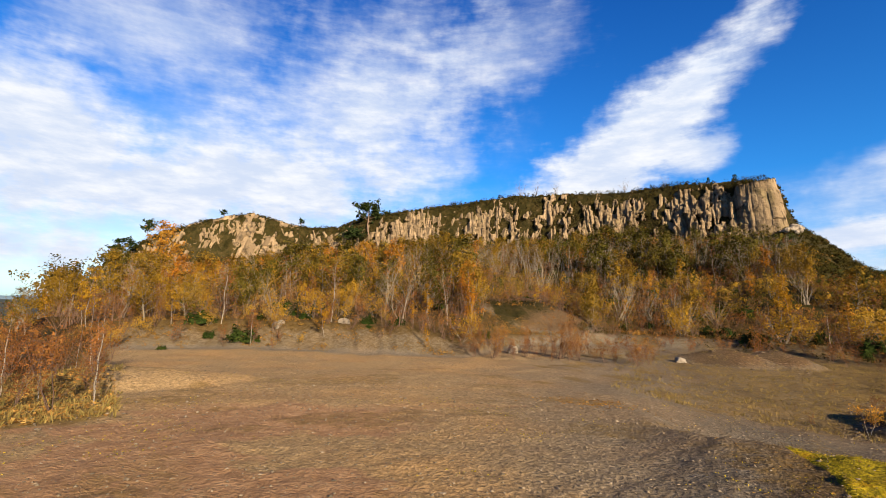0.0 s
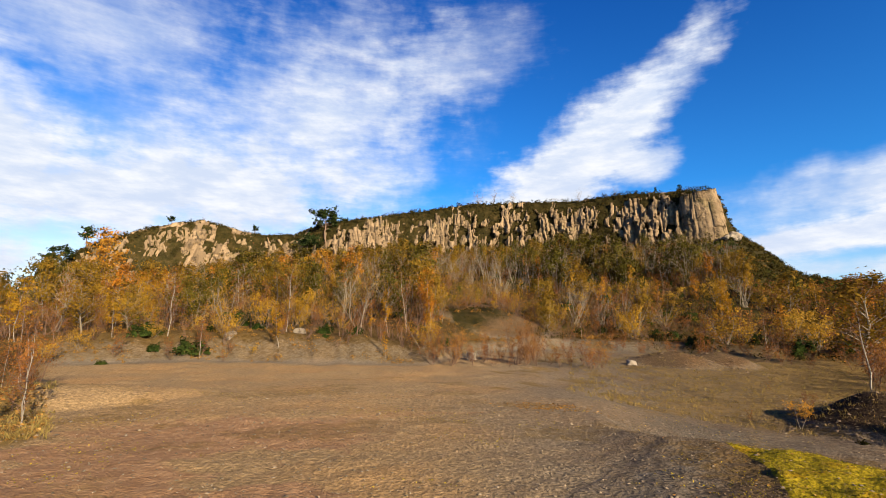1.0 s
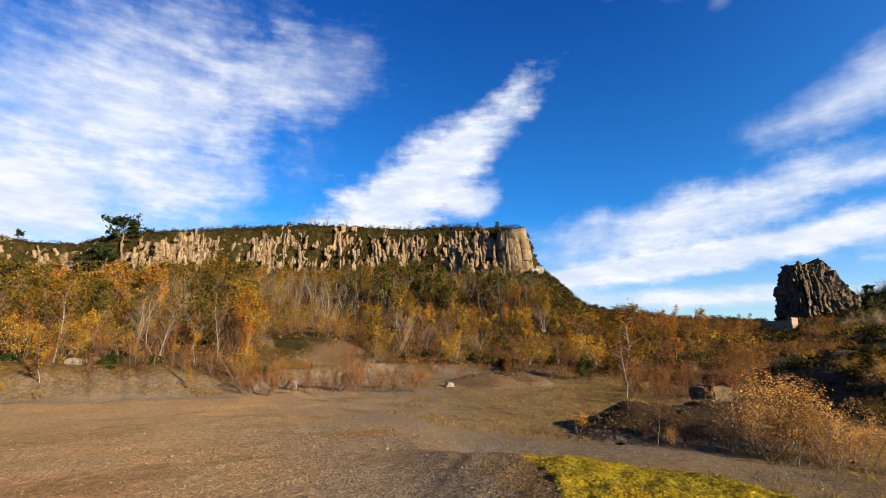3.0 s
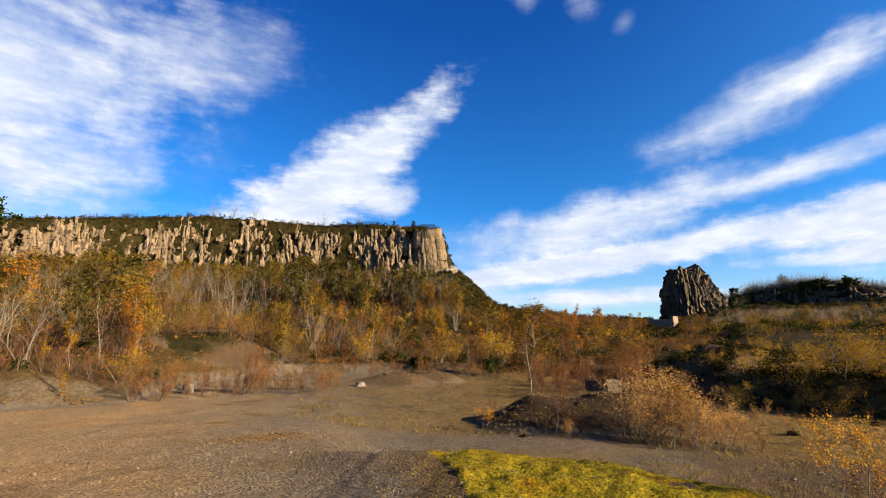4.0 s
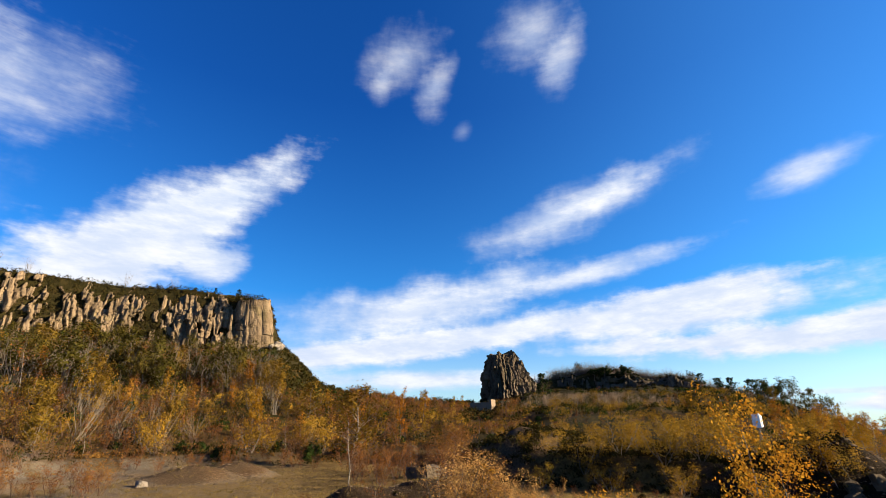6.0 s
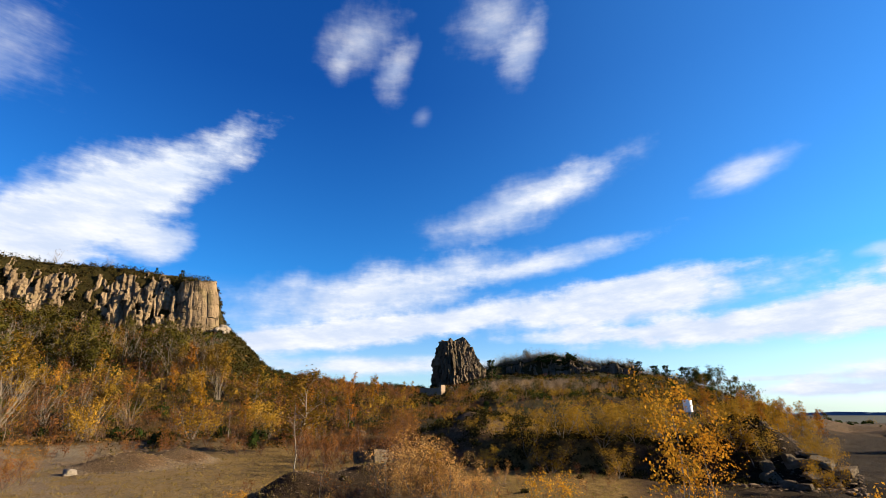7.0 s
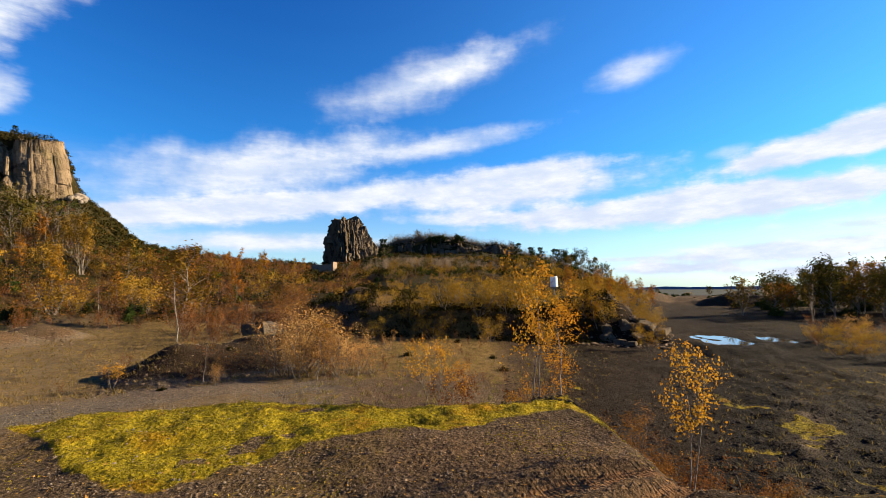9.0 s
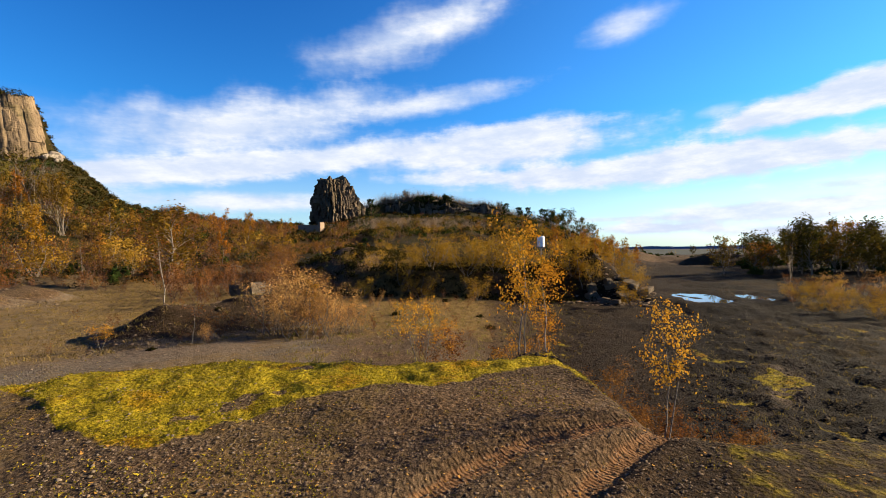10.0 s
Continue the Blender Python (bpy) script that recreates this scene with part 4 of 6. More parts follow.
rng = np.random.default_rng(77)


def far_growth():
    """The plants that stand too far off to be told apart, joined by kind."""
    for kind, rows in FAR.items():
        vs, fs, mi, mats = [], [], [], []
        for me, m in rows:
            mat = me.materials[0]
            if mat not in mats:
                mats.append(mat)
            co = np.empty(len(me.vertices) * 3, np.float32)
            me.vertices.foreach_get("co", co)
            me.calc_loop_triangles()
            tri = np.empty(len(me.loop_triangles) * 3, np.int32)
            me.loop_triangles.foreach_get("vertices", tri)
            tri = tri.reshape(-1, 3)
            tri = tri.ravel()
            base = sum(map(len, vs))
            vs.append(co.reshape(-1, 3) @ np.array(m.to_3x3()).T + np.array(m.translation))
            fs.append(tri.reshape(-1, 3) + base)
            mi.append(np.full(len(tri) // 3, mats.index(mat), np.int32))
        me = mesh_of("far_growth", np.concatenate(vs), np.concatenate(fs), mats)
        me.polygons.foreach_set("material_index", np.concatenate(mi))
        tagged(new("far_" + PLANTS[kind]["category"].replace(" ", "_"), me), PLANTS[kind]["label"] + " on the far slopes", PLANTS[kind]["category"], kind="stuff")


def scatter(az0, az1, r0, r1, count, mix, low, high, gap=1.2, group="", wide=(0.85, 1.2), seed=0, top=90.0):
    """Plants strewn over a stretch of the plan."""
    rg = np.random.default_rng(1000 + seed)
    kinds, weights = [k for k, _ in mix], np.array([w for _, w in mix], float)
    placed, tries = [], 0
    while len(placed) < count and tries < count * 12:
        tries += 1
        az, r = rg.uniform(az0, az1), math.sqrt(rg.uniform(r0 * r0, r1 * r1))
        x, y = r * math.sin(radians(az)), r * math.cos(radians(az))
        if any((x - a) ** 2 + (y - b) ** 2 < gap * gap for a, b in placed):
            continue
        placed.append((x, y))
        kind = kinds[rg.choice(len(kinds), p=weights / weights.sum())]
        h = rg.uniform(low, high)
        z = float(height(x, y))
        if r > 34 or (r > 26 and az < 5):
            h = min(h, r * math.tan(radians(min(top, float(np.interp(az, CAP[:, 0], CAP[:, 1]))) + rg.uniform(-0.6, 0.25))) + EYE - z)
            if h < 0.9 and top < 0:
                kind, h = "gorse", 2.4
            elif h < 0.9:
                kind, h = ("gorse", 2.0) if rg.uniform() < 0.5 else ("twiggy", 1.2)
        if kind in ("gorse", "heather"):
            h *= 0.3
        elif kind in ("twiggy", "willow"):
            h *= 0.65
        set_plant(kind, (x, y, z - 0.05), h, rg.uniform(0, 360), group=group, wide=rg.uniform(*wide), tilt=rg.uniform(-5, 5))


# the wooded slope below the main cliff
WOOD = [("birch_bare", 1.5), ("bare", 2.5), ("birch_gold", 3), ("birch_orange", 1.6), ("round_ochre", 8), ("round_olive", 5), ("round_orange", 2), ("willow", 4), ("gorse", 2)]
scatter(-38, 5, 33.5, 50, 105, [("birch_bare", 3), ("bare", 2), ("birch_gold", 3), ("birch_orange", 2.5), ("round_ochre", 4), ("round_olive", 2), ("willow", 4), ("twiggy", 5), ("gorse", 1.5)], 2.4, 4.8, 1.6, "hillside wood", seed=31)
scatter(-39, 7, 48, 99, 220, WOOD, 4.2, 7.2, 2.2, "hillside wood", seed=1)
scatter(5, 19, 46, 66, 16, [("gorse", 3), ("twiggy", 3), ("birch_gold", 1), ("willow", 2)], 1.4, 2.8, 1.8, "scrub on the spoil slope", seed=32)
scatter(7, 20, 66, 93, 80, [("bare", 5), ("round_olive", 5), ("round_ochre", 3), ("birch_bare", 2), ("gorse", 3), ("birch_gold", 1)], 4.0, 6.6, 2.1, "hillside wood", seed=2)
scatter(20, 38, 68, 89, 80, [("bare", 6), ("round_olive", 3), ("round_ochre", 1), ("gorse", 4), ("twiggy", 1), ("birch_bare", 1)], 4.0, 6.2, 2.2, "hillside wood", seed=3)
scatter(16, 44, 47, 72, 115, [("twiggy", 5), ("birch_gold", 1), ("birch_orange", 0.8), ("birch_bare", 1), ("gorse", 4), ("willow", 2), ("round_ochre", 1.5)], 2.5, 4.3, 1.6, "lower slope scrub", seed=4)
scatter(-38, 6, 29.5, 42, 84, [("twiggy", 6), ("birch_gold", 1), ("birch_bare", 1), ("gorse", 1.5), ("willow", 1.5)], 1.0, 2.6, 1.2, "bench scrub", seed=5)
scatter(1, 24, 27.5, 32, 42, [("twiggy", 6), ("russet", 2.5)], 1.2, 2.2, 0.8, "scrub along the gravel", seed=6)
# left edge
scatter(-52, -35.5, 10.5, 24, 70, [("twiggy", 6), ("birch_bare", 3), ("russet", 1)], 1.2, 2.2, 0.8, "scrub beside the gravel", seed=7)
scatter(-50, -38, 36, 60, 30, WOOD, 2.5, 4.0, 1.8, "wood behind the scrub", seed=17)
# moor between cliff and stack
scatter(40, 62, 46, 99, 125, [("birch_orange", 1.2), ("birch_gold", 1), ("twiggy", 6), ("gorse", 4), ("willow", 1.5), ("birch_bare", 1)], 2.2, 4.2, 1.9, "moor scrub", seed=8)
scatter(62, 79, 33, 74, 60, [("birch_orange", 2.5), ("birch_gold", 3), ("twiggy", 2.5), ("willow", 7), ("gorse", 2.5), ("birch_bare", 1)], 1.8, 3.4, 1.7, "hillside scrub", seed=9, top=1.0)
scatter(79, 97, 33, 74, 62, [("birch_orange", 3), ("birch_gold", 4), ("twiggy", 2), ("willow", 6), ("gorse", 1)], 2.2, 4.2, 1.7, "hillside scrub", seed=29, top=2.3)
scatter(62, 97, 68, 118, 100, [("bare", 7), ("twiggy", 3), ("round_ochre", 0.7), ("gorse", 2)], 3.0, 4.8, 2.0, "hillside scrub", seed=19, top=3.2)
scatter(66, 97, 129.5, 134, 70, [("bare", 8), ("round_olive", 0.6), ("gorse", 2)], 3.0, 5.0, 1.8, "ridge wood", seed=10)
# beyond the track
scatter(107.5, 124, 52, 80, 66, [("round_olive", 4), ("round_ochre", 2.5), ("round_orange", 0.6), ("bare", 2), ("gorse", 4)], 3.0, 5.0, 1.7, "trees beyond the track", seed=11)
scatter(114, 124, 27, 39, 36, [("thicket", 1.5), ("willow", 4), ("twiggy", 4)], 1.0, 1.7, 1.1, "bushes beside the track", seed=12, wide=(1.2, 1.6))
scatter(98.5, 112, 92, 170, 80, [("gorse", 5), ("willow", 3), ("round_olive", 1)], 1.8, 3.4, 2.6, "distant bushes at the track end", seed=41, top=-0.9)
scatter(92.5, 100.3, 32, 60, 30, [("birch_orange", 3), ("birch_gold", 2), ("willow", 3)], 2.8, 4.2, 1.4, "birches beside the track", seed=13)
# rust-brown scrub on the slope beside the ruts, and weeds beyond the road
scatter(98, 111, 6.0, 9.0, 34, [("twiggy", 4), ("russet", 4)], 0.5, 0.95, 0.35, "scrub on the platform slope", seed=51, wide=(1.1, 1.5))
scatter(38, 84, 14.6, 25, 70, [("twiggy", 5), ("thicket", 1), ("heather", 2)], 0.35, 0.9, 0.6, "weeds beyond the road", seed=52)
# red-brown scrub round the boulder and on the flat before the moor
scatter(47, 60, 25.5, 37, 44, [("twiggy", 8), ("russet", 1), ("birch_bare", 0.7)], 1.8, 3.0, 0.9, "red-brown scrub behind the heap", seed=53)
scatter(24, 47, 37, 47, 30, [("twiggy", 7), ("russet", 1), ("gorse", 2)], 1.2, 2.4, 1.1, "red-brown scrub behind the heap", seed=54)
# shrubs on the crest
scatter(-34, 36, 99, 112, 46, [("gorse", 4), ("bare", 0.5), ("twiggy", 0.8)], 2.0, 3.0, 2.2, "crest scrub", seed=14)

TREES_HILL = [
    ("pine", -9.2, 105, 6.0, 1.2), ("pine", -11.2, 104.5, 4.0, 1.4), ("pine", -32.6, 105, 3.0, 0.9), ("pine", -25.6, 112, 1.5, 1.2), ("pine", -17.3, 114, 1.6, 1.1),
    ("pine", -34.5, 99, 3.0, 1.3), ("round_ochre", -40.2, 62, 5.4, 1.1), ("round_olive", -38.9, 64, 5.0, 1.1), ("round_orange", -31.0, 82, 6.6, 1.1), ("round_ochre", -27, 60, 4.2, 1.1), ("bare", 9.5, 101, 3.8, 1.1),
    ("bare", 13.8, 100, 2.8, 1.4), ("bare", 21.6, 98.5, 2.8, 1.2), ("bare", 11.2, 100.5, 3.2, 1.2), ("bare", 26, 97, 2.0, 1.3), ("spruce", 30.2, 96, 1.3, 1),
    ("spruce", 32.6, 95.5, 1.6, 1), ("russet", 14.0, 29.0, 2.9, 0.9), ("birch_gold", -1.5, 28.6, 1.5, 0.8), ("russet", 10.5, 29.5, 2.0, 0.8), ("russet", 16.5, 29, 2.0, 0.8),
]
TREES_FLOOR = [
    ("birch_bare", 7, 29.5, 2.2, 1), ("gorse", -22.5, 31.5, 1.0, 1.6), ("gorse", -27, 34, 0.9, 1.5), ("birch_bare", -21.8, 30.5, 3.2, 0.9), ("birch_bare", 47.2, 19.4, 2.7, 1.1),
    ("birch_bare", 49.9, 15.6, 1.4, 1.2), ("twiggy", 52.8, 16.4, 0.9, 1.2), ("round_ochre", 46.8, 42, 5.0, 1.35), ("birch_orange", 52, 50, 4.2, 0.9), ("birch_gold", 36, 54, 3.2, 1.1),
    ("sapling", 42.0, 16.6, 0.85, 1.3), ("birch_gold", 62.8, 16.0, 1.6, 1.2), ("willow", 72.5, 27, 1.7, 1.3), ("willow", 76.5, 27.5, 2.2, 1.4), ("willow", 80.5, 27, 2.3, 1.4),
    ("willow", 84, 27.5, 2.5, 1.4), ("willow", 87.5, 28, 2.4, 1.3), ("willow", 90.5, 29, 2.2, 1.3), ("willow", 66.5, 29.5, 1.8, 1.3), ("willow", 69.5, 28.5, 1.2, 1.3),
]
SCRUB_BANK = [
    ("willow", 78.5, 29, 3.0, 1.3), ("willow", 82, 29.5, 3.3, 1.3), ("willow", 86, 30, 3.2, 1.2), ("willow", 89, 31, 2.8, 1.3), ("willow", 99.4, 31.5, 1.5, 1.1),
    ("willow", 68, 26.3, 1.2, 1.2), ("willow", 75, 25.4, 1.4, 1.3), ("willow", 82, 25.4, 1.3, 1.3), ("willow", 88.8, 25.8, 1.3, 1.3), ("willow", 93, 28.8, 1.9, 1.2),
    ("willow", 95.4, 29, 1.6, 1.2), ("birch_gold", 94.2, 28.5, 2.2, 1.2), ("willow", 74, 29, 2.2, 1.2), ("willow", 79, 30, 3.0, 1.3), ("willow", 83, 30.5, 3.2, 1.4),
    ("willow", 86.5, 31.5, 2.8, 1.3), ("willow", 70, 33, 2.6, 1.2), ("willow", 66, 33, 2.2, 1.1), ("birch_orange", 91, 36, 4.0, 1.2), ("birch_orange", 94, 40, 4.4, 1.2),
]
SCRUB_SLOPE = [
    ("birch_gold", 83, 42, 4.6, 1.0), ("birch_bare", 64.2, 45, 4.2, 0.9), ("birch_bare", 86, 34, 3.8, 1), ("willow", 99.6, 26, 1.5, 1.1), ("bare", 117.4, 60, 5.4, 1.2),
    ("spruce", 68.6, 98, 4.5, 1), ("pine", 75.5, 127.5, 2.6, 1.5), ("pine", 77.6, 127.5, 2.6, 1.5), ("pine", 74.3, 127.5, 2.2, 1.6), ("pine", 76.5, 127.2, 1.8, 1.6),
    ("spruce", 89.3, 116, 3.6, 1.2), ("spruce", 84.9, 119, 3.2, 1.2), ("spruce", 86.6, 117, 3.0, 1.3), ("spruce", 87.7, 116, 3.4, 1.2), ("pine", 91.4, 110, 2.8, 1.3), ("round_olive", 93.6, 104, 3.6, 1.2), ("round_olive", 94.8, 100, 3.0, 1.2), ("pine", 90.5, 114, 2.8, 1.2), ("round_olive", 92.3, 106, 4.4, 1.2), ("bare", 113.9, 45, 3.4, 0.5), ("sapling", 104.2, 5.35, 1.35, 0.9),
    ("sapling", 88.3, 7.7, 2.45, 0.85), ("sapling", 91.5, 7.4, 1.2, 1.1), ("sapling", 76.6, 7.9, 1.35, 1.0), ("sapling", 79.6, 8.3, 1.0, 1.1), ("sapling", 86.2, 8.2, 0.95, 1.1),
]
TREES_RIDGE = [
    ("sapling", 90.2, 8.0, 1.15, 1.1), ("twiggy", 81.6, 8.2, 0.9, 1.1), ("twiggy", 84.3, 8.4, 0.9, 1.1), ("twiggy", 78.2, 8.6, 0.9, 1.1), ("twiggy", 97.2, 8.6, 0.7, 1.2),
    ("twiggy", 104.5, 5.9, 0.8, 1.1), ("twiggy", 106.5, 6.2, 0.7, 1.2), ("twiggy", 101.4, 6.6, 0.6, 1.2), ("twiggy", 103.6, 6.6, 0.8, 1.2),
]
SINGLE = TREES_HILL + TREES_FLOOR + SCRUB_BANK + SCRUB_SLOPE + TREES_RIDGE
for kind, az, r, h, wide in SINGLE:
    set_plant(kind, spot(az, r, 0.05), h, az * 37 % 360, wide=wide)
for k, (az, r, h) in enumerate([(57.2, 16.6, 1.9), (58.6, 16.0, 2.0), (60.0, 16.6, 1.9), (61.3, 15.8, 1.8), (62.6, 16.4, 1.7), (64, 15.8, 1.5), (65.6, 16.2, 1.3), (67, 16.6, 1.1), (58.5, 17.4, 1.9), (61.2, 17.6, 1.9), (63.2, 17.2, 1.6), (59.8, 15.4, 1.3), (62.0, 15.2, 1.4), (64.6, 15.2, 1.2), (60.6, 17.0, 2.0), (65.4, 17.0, 1.3), (66.6, 15.4, 0.9), (68.2, 16.0, 0.8)]):
    set_plant("thicket" if k % 4 else "birch_bare", spot(az, r, 0.05), h, k * 71, wide=1.3, group="birch thicket on the heap")


far_growth()


# ---- low growth that nobody could count ----
def stuff(name, label, category, mat, vs, fs):
    ob = new(name, mesh_of(name, vs, fs, [mat]))
    return tagged(ob, label, category, kind="stuff")


def strew(count, az0, az1, r0, r1, seed, bias=1.0):
    rg = np.random.default_rng(seed)
    az = np.radians(rg.uniform(az0, az1, count))
    r = r0 + (r1 - r0) * rg.uniform(0, 1, count) ** bias
    x, y = r * np.sin(az), r * np.cos(az)
    return x, y, r, rg


def blades(x, y, z, size, rg, spread=0.5, thin=0.12):
    """Upright blades with a bent tip, each one narrow triangle pair."""
    k = len(x)
    base = np.stack([x, y, z - 0.02], axis=1)
    q = rg.uniform(0, 2 * math.pi, k)
    side = np.stack([np.cos(q), np.sin(q), np.zeros(k)], axis=1)
    tip = base + (np.stack([rg.normal(0, spread, k), rg.normal(0, spread, k), np.ones(k)], axis=1)) * size[:, None]
    mid = base * 0.45 + tip * 0.55
    mid[:, 2] += size * 0.12
    w = (size * thin)[:, None]
    vs = np.stack([base - side * w * 0.5, base + side * w * 0.5, mid + side * w * 0.4, tip, mid - side * w * 0.4], axis=1).reshape(-1, 3)
    o = np.arange(k)[:, None] * 5
    fs = np.concatenate([o + [0, 1, 2, 4], o + [4, 2, 3, 3]], axis=0)
    return vs, [tuple(map(int, f)) if f[2] != f[3] else tuple(map(int, f[:3])) for f in fs]


def clumps(count, az0, az1, r0, r1, seed, low, high, per, size, keep=None):
    """Leafy hummocks strewn over the ground, as one set of blades."""
    x, y, r, rg = strew(count, az0, az1, r0, r1, seed)
    if keep is not None:
        ok = keep(x, y, r)
        x, y = x[ok], y[ok]
    z = height(x, y)
    s = rg.uniform(low, high, len(x))
    d = rg.normal(size=(len(x), per, 3))
    d /= np.linalg.norm(d, axis=2)[:, :, None]
    d[:, :, 2] = np.abs(d[:, :, 2]) * 0.9
    p = np.stack([x, y, z], axis=1)[:, None, :] + d * (s[:, None] * rg.uniform(0.5, 1.0, (len(x), per)))[:, :, None]
    return leaves(p.reshape(-1, 3), size, rg, three=True, out=d.reshape(-1, 3))


MAT["bracken"] = leaf_material("bracken", (0.0429, 0.0238, 0.0079), (0.0693, 0.0409, 0.0132), (0.0726, 0.0541, 0.0172), 0.2)


def brush(name, label, category, mats, count, az0, az1, r0, r1, seed, low, high, twigs, per, size, keep=None, lift=-0.5, round_=0.46):
    """Shrubs that nobody could count: each a fan of twigs with a dome of leaves, joined into one mesh."""
    x, y, r, rg = strew(count, az0, az1, r0, r1, seed, 0.75)
    az = np.degrees(np.arctan2(x, y))
    ok = r > column(BANK, az, 1) + 1.6
    if keep is not None:
        ok = ok & keep(x, y, r, az)
    x, y, r, az = x[ok], y[ok], r[ok], az[ok]
    z = height(x, y)
    h = rg.uniform(low, high, len(x))
    most = r * np.tan(np.radians(np.interp(az, CAP[:, 0], CAP[:, 1]) + lift + rg.uniform(-0.5, 0.3, len(x)))) + EYE - z
    h = np.minimum(h, np.where(r > 40, most, 9.0))
    h = np.where((az > 67) & (az < 88) & (r < 121), np.minimum(h, r * np.tan(np.radians(3.5)) + EYE - z), h)
    h = np.where((az > 59.0) & (az < 63.6) & (r < 86), np.minimum(h, r * np.tan(np.radians(0.6)) + EYE - z), h)
    ok = h > 0.35
    x, y, z, h = x[ok], y[ok], z[ok], h[ok]
    k = len(x)
    base = np.stack([x, y, z - 0.05], axis=1)[:, None, :] + rg.normal(0, 0.07, (k, twigs, 3)) * h[:, None, None] * np.array([1, 1, 0])
    tip = base + np.stack([rg.normal(0, 0.3, (k, twigs)), rg.normal(0, 0.3, (k, twigs)), rg.uniform(0.5, 1.0, (k, twigs))], axis=2) * h[:, None, None]
    q = rg.uniform(0, 2 * math.pi, (k, twigs))
    side = np.stack([np.cos(q), np.sin(q), np.zeros((k, twigs))], axis=2) * (0.007 * h[:, None, None] + 0.005)
    tv = np.stack([base - side, base + side, tip], axis=2).reshape(-1, 3)
    tf = np.arange(len(tv)).reshape(-1, 3)
    idx = np.zeros(len(tf), np.int32)
    if per:
        d = rg.normal(size=(k, per, 3))
        d /= np.linalg.norm(d, axis=2)[:, :, None]
        d = d * rg.uniform(0.35, 1.0, (k, per, 1)) ** 0.5 * (1 + 0.25 * rg.normal(size=(k, per, 1)))
        pts = np.stack([x, y, z], axis=1)[:, None, :] + (d * np.array([round_, round_, 0.42]) + np.array([0, 0, 0.52])) * h[:, None, None]
        near = np.repeat(np.clip(r[ok] / 75, 0.45, 1.1), per)[:, None]
        lv, lf = leaves(pts.reshape(-1, 3), size * near * 1.25, rg, three=True, out=d.reshape(-1, 3))
        idx = np.concatenate([idx, np.ones(len(lf), np.int32)])
        tf = np.concatenate([tf, lf + len(tv)])
        tv = np.concatenate([tv, lv])
    me = mesh_of(name, tv, tf, mats)
    me.polygons.foreach_set("material_index", idx)
    return tagged(new(name, me), label, category, kind="stuff")


def patch_of(seed, low, high=9.0, scale=0.09):
    def keep(x, y, r, az):
        v = fbm(x * scale, y * scale, 4, seed)
        return (v > low) & (v < high) & ~((az > 5.5) & (az < 16) & (r > 36) & (r < 47))
    return keep


MAT["bracken"] = leaf_material("bracken", (0.085, 0.042, 0.012), (0.14, 0.075, 0.020), (0.15, 0.100, 0.026), 0.2)
TW = MAT["bark_red"]
stuff("bracken", "rust and straw coloured bracken over the hillside", "bracken", MAT["bracken"], *clumps(2600, -40, 66, 46, 96, 201, 0.3, 0.8, 24, 0.10))
stuff("undergrowth", "olive-brown undergrowth over the hillside", "undergrowth", MAT["heath"], *clumps(1500, -40, 66, 44, 100, 202, 0.35, 1.0, 24, 0.11))
# thick scrub under and between the trees of the long slope
brush("hillside_scrub", "russet twiggy scrub filling the hillside wood", "scrub", [TW, MAT["leaf_rust"]], 1900, -40, 42, 29.5, 94, 221, 0.9, 2.4, 9, 44, 0.075, patch_of(69, 0.0))
brush("hillside_scrub", "golden autumn scrub filling the hillside wood", "scrub", [TW, MAT["leaf_gold"]], 480, -38, 42, 32, 90, 222, 0.9, 2.6, 8, 80, 0.085, patch_of(71, 0.48))
brush("hillside_scrub", "ochre autumn scrub filling the hillside wood", "scrub", [TW, MAT["leaf_ochre"]], 1100, -40, 42, 34, 94, 223, 1.0, 2.8, 8, 80, 0.09, patch_of(73, 0.42))
brush("hillside_scrub", "olive-green scrub filling the hillside wood", "scrub", [TW, MAT["leaf_olive"]], 650, -38, 42, 40, 94, 224, 0.9, 2.4, 6, 80, 0.09, patch_of(75, 0.5))
brush("hillside_scrub", "dark evergreen bushes under the crags", "scrub", [TW, MAT["leaf_green"]], 520, -34, 44, 34, 96, 225, 0.7, 1.9, 4, 90, 0.10, patch_of(79, 0.55), round_=0.7)
brush("hillside_scrub", "dark evergreen thicket high on the slope", "scrub", [TW, MAT["leaf_green"]], 380, 8, 46, 66, 96, 227, 0.9, 2.4, 4, 90, 0.10, patch_of(91, 0.46), 0.0, 0.6)
brush("bare_copse", "pale leafless saplings below the cliff", "saplings", [MAT["bark_grey"]], 700, -38, 38, 50, 97, 226, 2.2, 4.4, 26, 0, 0.1, patch_of(81, 0.47), 0.3)
brush("moor_scrub", "russet and gold scrub over the moor", "scrub", [TW, MAT["leaf_rust"]], 900, 40, 66, 46, 104, 231, 0.8, 2.0, 9, 44, 0.075)
brush("moor_scrub", "ochre scrub over the moor", "scrub", [TW, MAT["leaf_ochre"]], 420, 40, 97, 46, 110, 232, 0.8, 2.2, 8, 80, 0.085, patch_of(83, 0.42))
brush("moor_scrub", "golden scrub over the moor", "scrub", [TW, MAT["leaf_gold"]], 300, 40, 96, 46, 90, 233, 0.7, 1.9, 8, 70, 0.08, patch_of(85, 0.5), -1.4)
brush("moor_scrub", "dark evergreen bushes on the moor", "scrub", [TW, MAT["leaf_green"]], 450, 38, 92, 40, 112, 234, 0.6, 1.5, 4, 80, 0.10, patch_of(87, 0.5), round_=0.75)
MAT["bark_dark"] = bark_material("bark_dark", (0.0880, 0.0640, 0.0448), (0.1680, 0.1248, 0.0880))
